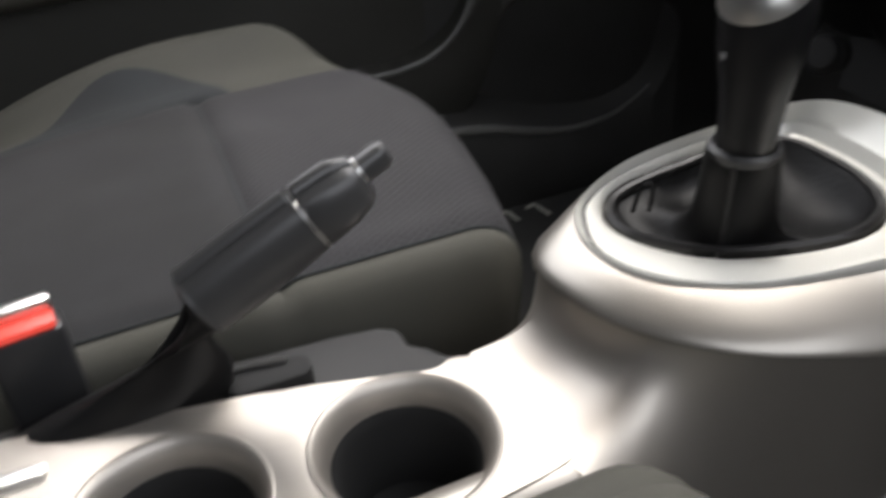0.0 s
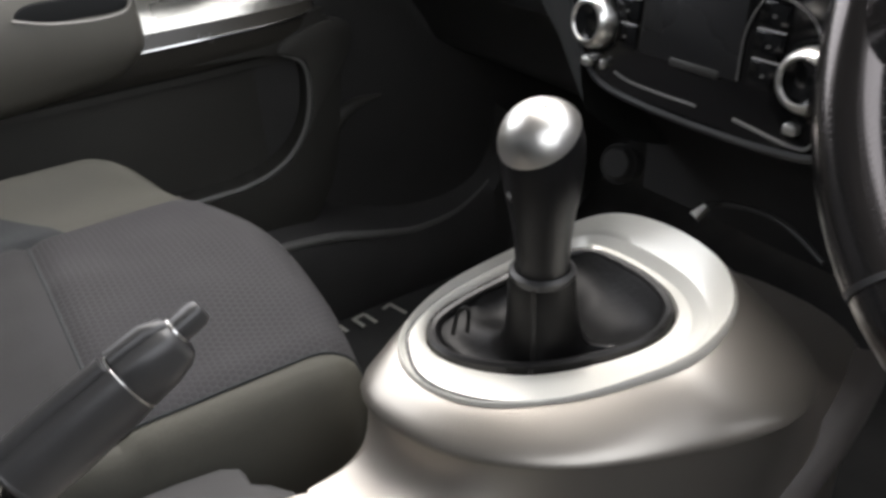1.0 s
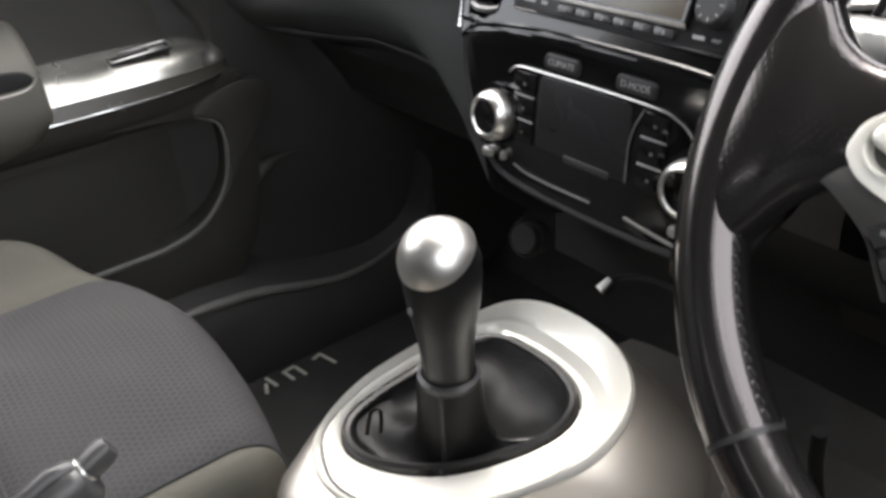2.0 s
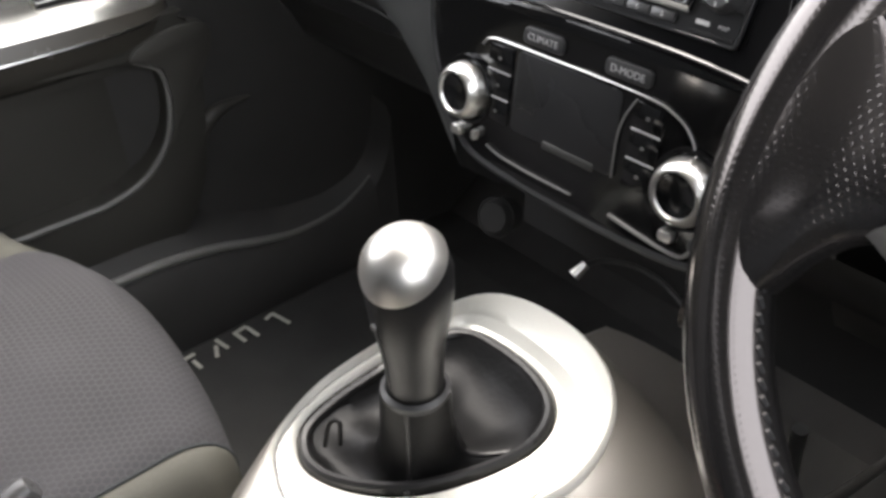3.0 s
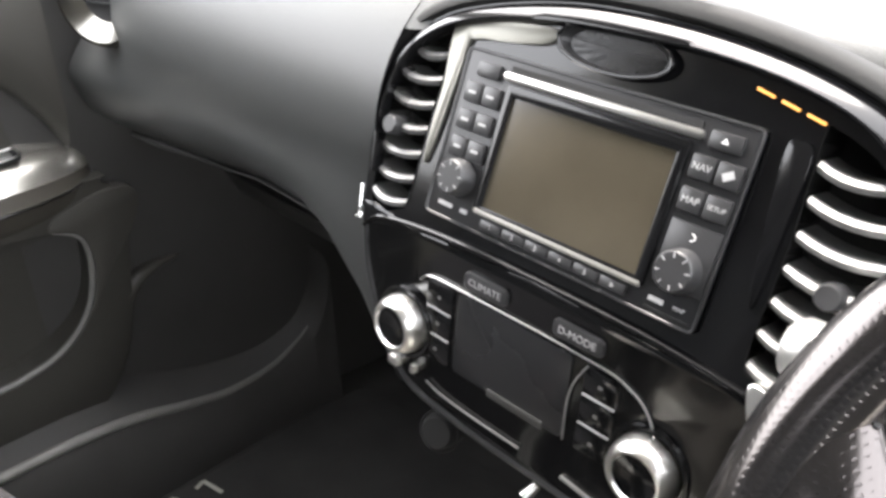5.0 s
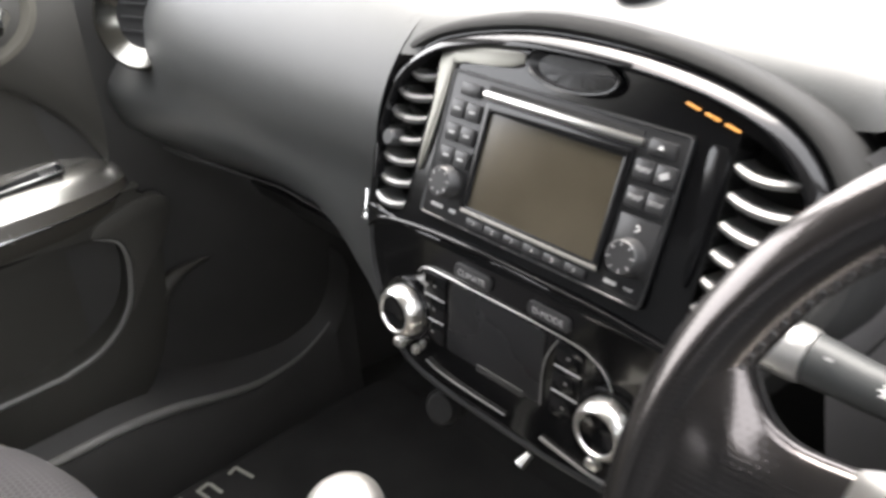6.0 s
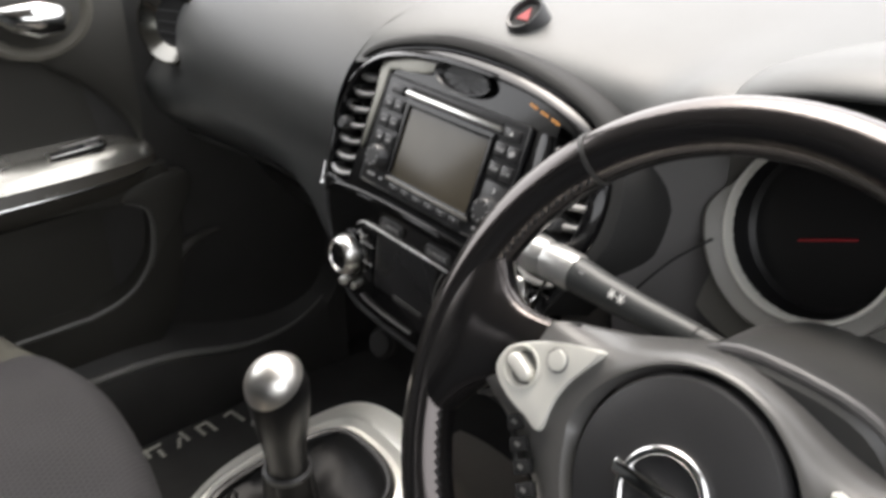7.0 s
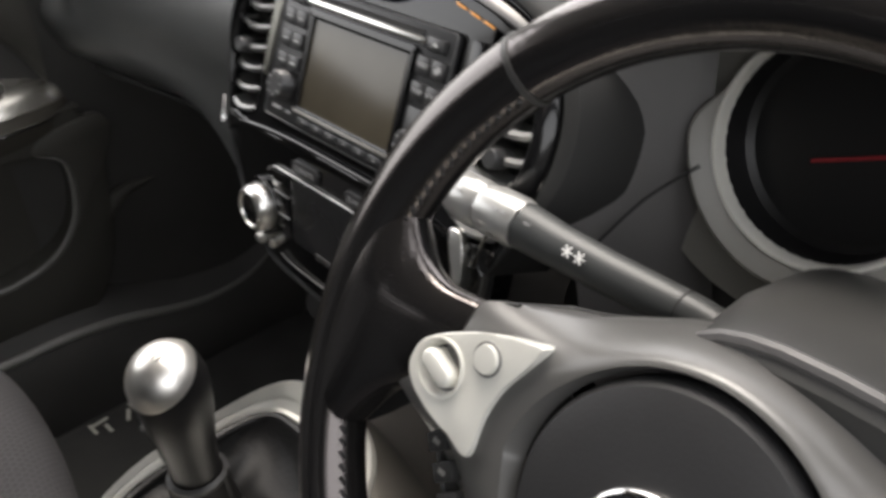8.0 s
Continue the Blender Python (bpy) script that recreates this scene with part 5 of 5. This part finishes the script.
    for p in edge:
        row = []
        for k in range(9):
            t = k / 8
            out, drop = ROLL[k]
            z = max(p.z - drop, min(p.z, 0.15))
            keep = max(0.0, min(1.0, (front(0) - p.y) / 0.03))
            row.append(Vector((x_in - mirror * (out * (0.25 + 0.75 * keep)), p.y - 0.10 * drop * (1 - keep), z)))
        rows.append(row)
    part("side_panel", loft(rows), CREAM, ob, "cream cloth side panel")
    if not inner:
        part("side_seam", tube([p + Vector((-mirror * 0.002, 0, 0.002)) for p in edge[:46]], 0.0016, 6), CLOTH_DARK, ob, "seam along the side")
    part("seam", tube([skin(s, -0.277) + Vector((0, 0, 0.0005)) for s in [0.02 + 0.6 * i / 20 for i in range(21)]], 0.0018, 6), CLOTH_DARK, ob)
    part("base", box(x_in + mirror * wide / 2, -0.36, 0.13, wide * 0.86, 0.46, 0.16, None, 0.02), DARK, ob)
    back = []
    for i in range(13):
        s = i / 12
        x = x_in + mirror * s * wide
        b = 0.05 * (2 * s - 1) ** 2
        back.append([Vector((x, -0.60 + b, 0.36)), Vector((x, -0.64 + b, 0.60)), Vector((x, -0.70 + b, 0.85)), Vector((x, -0.76 + b * 0.5, 0.98)), Vector((x, -0.82, 0.95)), Vector((x, -0.78, 0.60)), Vector((x, -0.70, 0.34))])
    part("backrest", loft(back, True, False, True), CLOTH_DARK, ob, "dark cloth backrest")
    return ob


seat("passenger_seat", "grey patterned cloth passenger seat with cream edges", -0.176, -1, -0.045, 0.0)
seat("driver_seat", "grey cloth driver seat with cream edges", 0.144, 1, -0.106, 0.055, 0.16)

# ---- passenger door ----
door = thing("passenger_door", "dark grey passenger door with silver-topped armrest", "car door")
DM = Matrix(((0, 0, 1, 0), (1, 0, 0, 0), (0, 1, 0, 0), (0, 0, 0, 1)))
zc = curve2([(-0.80, 0.735, 0), (-0.40, 0.730, 0), (-0.013, 0.711, 0), (0.07, 0.682, 0), (0.115, 0.645, 0), (0.150, 0.600, 0), (0.175, 0.55, 0)], 5)
part("upper_panel", loft([[Vector((-0.785, p.x, p.y - 0.004)), Vector((-0.765, p.x, p.y)), Vector((-0.7555, p.x, p.y + 0.012)), Vector((-0.748, p.x, p.y + 0.032)), Vector((-0.741, p.x, p.y + 0.062)), Vector((-0.740, p.x, max(p.y + 0.09, 0.80))), Vector((-0.765, p.x, 0.86)), Vector((-0.815, p.x, 0.875))] for p in zc]), DOOR_UPPER, door, "dark grey upper door panel")
part("mid_panel", loft([[Vector((-0.775, y, 0.44)), Vector((-0.782, y, 0.55)), Vector((-0.785, y, 0.65)), Vector((-0.775, y, 0.76))] for y in (-0.8, -0.4, 0.0, 0.12, 0.20, 0.235)]), DOOR, door)
arm = []
for y, k in ((-0.80, 1.0), (-0.30, 1.0), (-0.05, 1.0), (0.05, 0.97), (0.11, 0.92), (0.155, 0.76), (0.185, 0.46), (0.203, 0.06)):
    x0 = -0.785
    prof = [(0.0, 0.5705), (0.014, 0.5665), (0.028, 0.5595), (0.042, 0.5495), (0.052, 0.5395), (0.059, 0.5295), (0.066, 0.510), (0.058, 0.490), (0.035, 0.462), (0.0, 0.445)]
    arm.append([Vector((x0 + dx * k, y, 0.515 + (z - 0.515) * (0.45 + 0.55 * k))) for dx, z in prof])
cols = [curve2(c, 5) for c in zip(*arm)]
full = [list(r) for r in zip(*cols)]
part("armrest_top", loft([r[:6] for r in full]), ARMREST, door, "glossy silver armrest top")
part("armrest_side", loft([r[5:7] for r in full]), ARM_SIDE, door, "glossy brown armrest side")
part("armrest_under", loft([r[6:] for r in full]), ARM_SIDE, door)
part("armrest_line", tube([r[6] + Vector((0.001, 0, 0)) for r in full[:-3]], 0.0021, 8), CHROME, door, "thin bright trim line")
pad = []
for y, k, up in ((-0.80, 1.0, 0.0), (-0.30, 1.0, 0.012), (-0.16, 1.0, 0.022), (-0.10, 0.99, 0.030), (-0.075, 0.97, 0.046), (-0.066, 0.90, 0.060)):
    prof = [(-0.80, 0.640), (-0.755, 0.628), (-0.715, 0.600), (-0.700, 0.575), (-0.696, 0.540), (-0.700, 0.512 + 0.2 * up), (-0.711, 0.482 + 0.6 * up), (-0.732, 0.452 + up), (-0.80, 0.425 + up)]
    pad.append([Vector((-0.79 + (x + 0.79) * k, y, 0.52 + (z - 0.52) * k)) for x, z in prof])
pcols = [curve2(c, 4) for c in zip(*pad)]
prow = [list(r) for r in zip(*pcols)]
part("door_pad", loft([curve2(r, 3) for r in prow]), DOOR_PAD, door, "brownish-grey padded armrest")
part("pad_end", slab([(p.z, p.x) for p in curve2(prow[-1], 3)], -0.068, -0.066, Matrix(((0, 1, 0, 0), (0, 0, 1, 0), (1, 0, 0, 0), (0, 0, 0, 1)))), DOOR_PAD, door)
part("pull_slot", slab(flat2([(-0.205, 0.583), (-0.18, 0.594), (-0.10, 0.590), (-0.078, 0.582), (-0.085, 0.571), (-0.13, 0.568), (-0.19, 0.573)], 4), -0.72, -0.699, DM, 0.002), BLACK_HOLE, door, "dark recessed pull slot")
part("slot_rim", tube([DM @ Vector((u, v, -0.699)) for u, v in flat2([(-0.208, 0.580), (-0.17, 0.5695), (-0.12, 0.565), (-0.085, 0.568), (-0.073, 0.580)], 5, False)], 0.002, 6), SILVER, door)
SWM = Matrix.Translation((-0.760, 0.072, 0.5605)) @ pose(0, 0, 0, 3, 6, 0)
swt = part("window_switch", box(0, 0, 0, 0.024, 0.085, 0.006, SWM, 0.002), DARK, door, "black window switch")
part("switch_rocker", box(0, 0.024, 0.003, 0.012, 0.022, 0.004, SWM, 0.0015), SATIN, swt)
part("switch_rim", tube([SWM @ Vector((u, v, 0.004)) for u, v in rrect(0, 0, 0.024, 0.085, 0.006, 3)], 0.0012, 6, True), SATIN, swt)
pk = [(-0.60, 0.276), (-0.05, 0.276), (0.050, 0.280), (0.105, 0.300), (0.143, 0.342), (0.158, 0.395), (0.154, 0.440), (0.122, 0.460), (0.02, 0.470), (-0.12, 0.478), (-0.60, 0.49)]
lp = [(-0.80, 0.14), (-0.10, 0.15), (0.10, 0.165), (0.180, 0.25), (0.205, 0.36), (0.215, 0.46), (0.195, 0.505), (0.10, 0.515), (-0.80, 0.53)]
part("lower_panel", slab(flat2(lp, 4), -0.795, -0.742, DM, 0.006, [flat2(pk, 4)]), DOOR, door)
part("pocket_back", box(-0.790, -0.25, 0.40, 0.006, 0.95, 0.30), DOOR, door)
rim_line = flat2(pk[0:8], 6, False)
part("pocket_rim", tube([DM @ Vector((u, v, -0.7415)) for u, v in rim_line], [0.0046 - 0.0040 * max(0.0, (i / (len(rim_line) - 1) - 0.72) / 0.28) for i in range(len(rim_line))], 10), SILL, door, "grey rim of the door pocket")
# Ridge in lighter plastic, added to draw the curved highlight on the kick panel.
part("highlight_ridge", tube(curve2([(-0.760, 0.158, 0.250), (-0.757, 0.176, 0.295), (-0.755, 0.202, 0.336), (-0.755, 0.236, 0.355), (-0.756, 0.285, 0.358)], 6), [0.0015 + 0.0120 * math.sin(math.pi * i / 24) for i in range(25)], 14), DOOR_UPPER, door, "soft lighter ridge in place of a highlight beside the door")
fillet = [(0.118, 0.464), (0.143, 0.456), (0.159, 0.440), (0.163, 0.400), (0.156, 0.360), (0.146, 0.338), (0.152, 0.338), (0.178, 0.380), (0.208, 0.418), (0.228, 0.446), (0.236, 0.474), (0.224, 0.492), (0.185, 0.494), (0.135, 0.482)]
part("pocket_corner", slab(flat2(fillet, 3), -0.760, -0.7380, DM, 0.003), DOOR_UPPER, door, "smooth grey corner above the door pocket")
HB = Matrix.Translation((-0.742, 0.048, 0.778)) @ pose(0, 0, 0, 90, 0, 90) @ Matrix.Diagonal((1.35, 1.1, 1, 1))
hnd = part("handle_bezel", revolve([(0.064, -0.004), (0.062, 0.006), (0.056, 0.008), (0.050, 0.003), (0.047, -0.006)], HB, 40), DOOR_PAD, door, "grey dished handle bezel")
part("handle_dish", revolve([(0.0475, -0.006), (0.043, -0.014), (0.0, -0.018)], HB, 36), DARK, hnd, "dark dish behind the handle")
part("door_handle", join(tube([HB @ Vector((-0.036, 0.004, 0.006)), HB @ Vector((-0.020, -0.002, 0.014)), HB @ Vector((0.000, -0.007, 0.018)), HB @ Vector((0.020, -0.009, 0.015)), HB @ Vector((0.032, -0.009, 0.006))], [0.010, 0.021, 0.027, 0.024, 0.012], 22)), CHROME, hnd, "chrome door handle")

# ---- footwell ----
sill = thing("sill_trim", "dark sill trim with a grey edge along the carpet", "sill trim", kind="structure")
line = curve2([(-0.700, -0.60, 0.182), (-0.700, -0.20, 0.182), (-0.700, 0.02, 0.182), (-0.700, 0.084, 0.180), (-0.700, 0.155, 0.170), (-0.700, 0.235, 0.148), (-0.700, 0.300, 0.136), (-0.700, 0.370, 0.141), (-0.700, 0.418, 0.161), (-0.698, 0.450, 0.188), (-0.694, 0.472, 0.235), (-0.690, 0.482, 0.30)], 6)
part("sill_face", loft([[p + Vector((-0.10, 0.0, 0.05)), p + Vector((-0.03, 0, 0.006)), p, p + Vector((0.012, 0, -0.02)), Vector((p.x + 0.018, p.y, 0.03))] for p in line]), DASH_LOW, sill)
part("sill_edge", tube(line[:-13], [0.0078] * (len(line) - 43) + [0.0078 - 0.00022 * i for i in range(30)], 10), SILL, sill, "grey rounded edge")
part("kick_panel", loft([[Vector((-0.790, 0.08, z)), Vector((-0.768, 0.19, z)), Vector((-0.755, 0.30, z)), Vector((-0.735, 0.42, z)), Vector((-0.72, 0.52, z)), Vector((-0.70, 0.70, z)), Vector((-0.70, 0.92, z))] for z in (0.03, 0.2, 0.35, 0.5, 0.62, 0.75, 0.87)]), DASH_LOW, sill)
mat_ = thing("floor_mat", "black carpet mat with stitched pale emblem", "floor mat")
part("mat_body", slab(rrect(-0.43, 0.05, 0.46, 0.95, 0.04), 0.03, 0.046, None, 0.004), CARPET, mat_)
BARS = ((0.055, ((-0.012, 0.003, 0.006, 0.030, 6), (0.010, 0.010, 0.022, 0.006, 4), (-0.004, -0.010, 0.026, 0.006, 4))), (0.104, ((-0.006, 0.010, 0.030, 0.006, 10), (0.004, -0.004, 0.026, 0.006, -24))),
        (0.152, ((0.0, 0.011, 0.030, 0.006, 8), (-0.002, -0.010, 0.030, 0.006, 8), (-0.016, 0.0, 0.006, 0.018, 8))), (0.208, ((0.002, 0.004, 0.040, 0.006, 12), (-0.014, -0.008, 0.006, 0.016, 20))))
for y, strokes in BARS:
    for dx, dy, w, h, a in strokes:
        part("emblem_bar", box(0, 0, 0, w, h, 0.002, Matrix.Translation((-0.634 + dx, y + dy, 0.047)) @ pose(0, 0, 0, 0, 0, a), 0.0006), STITCH, mat_, "pale stitched bar")
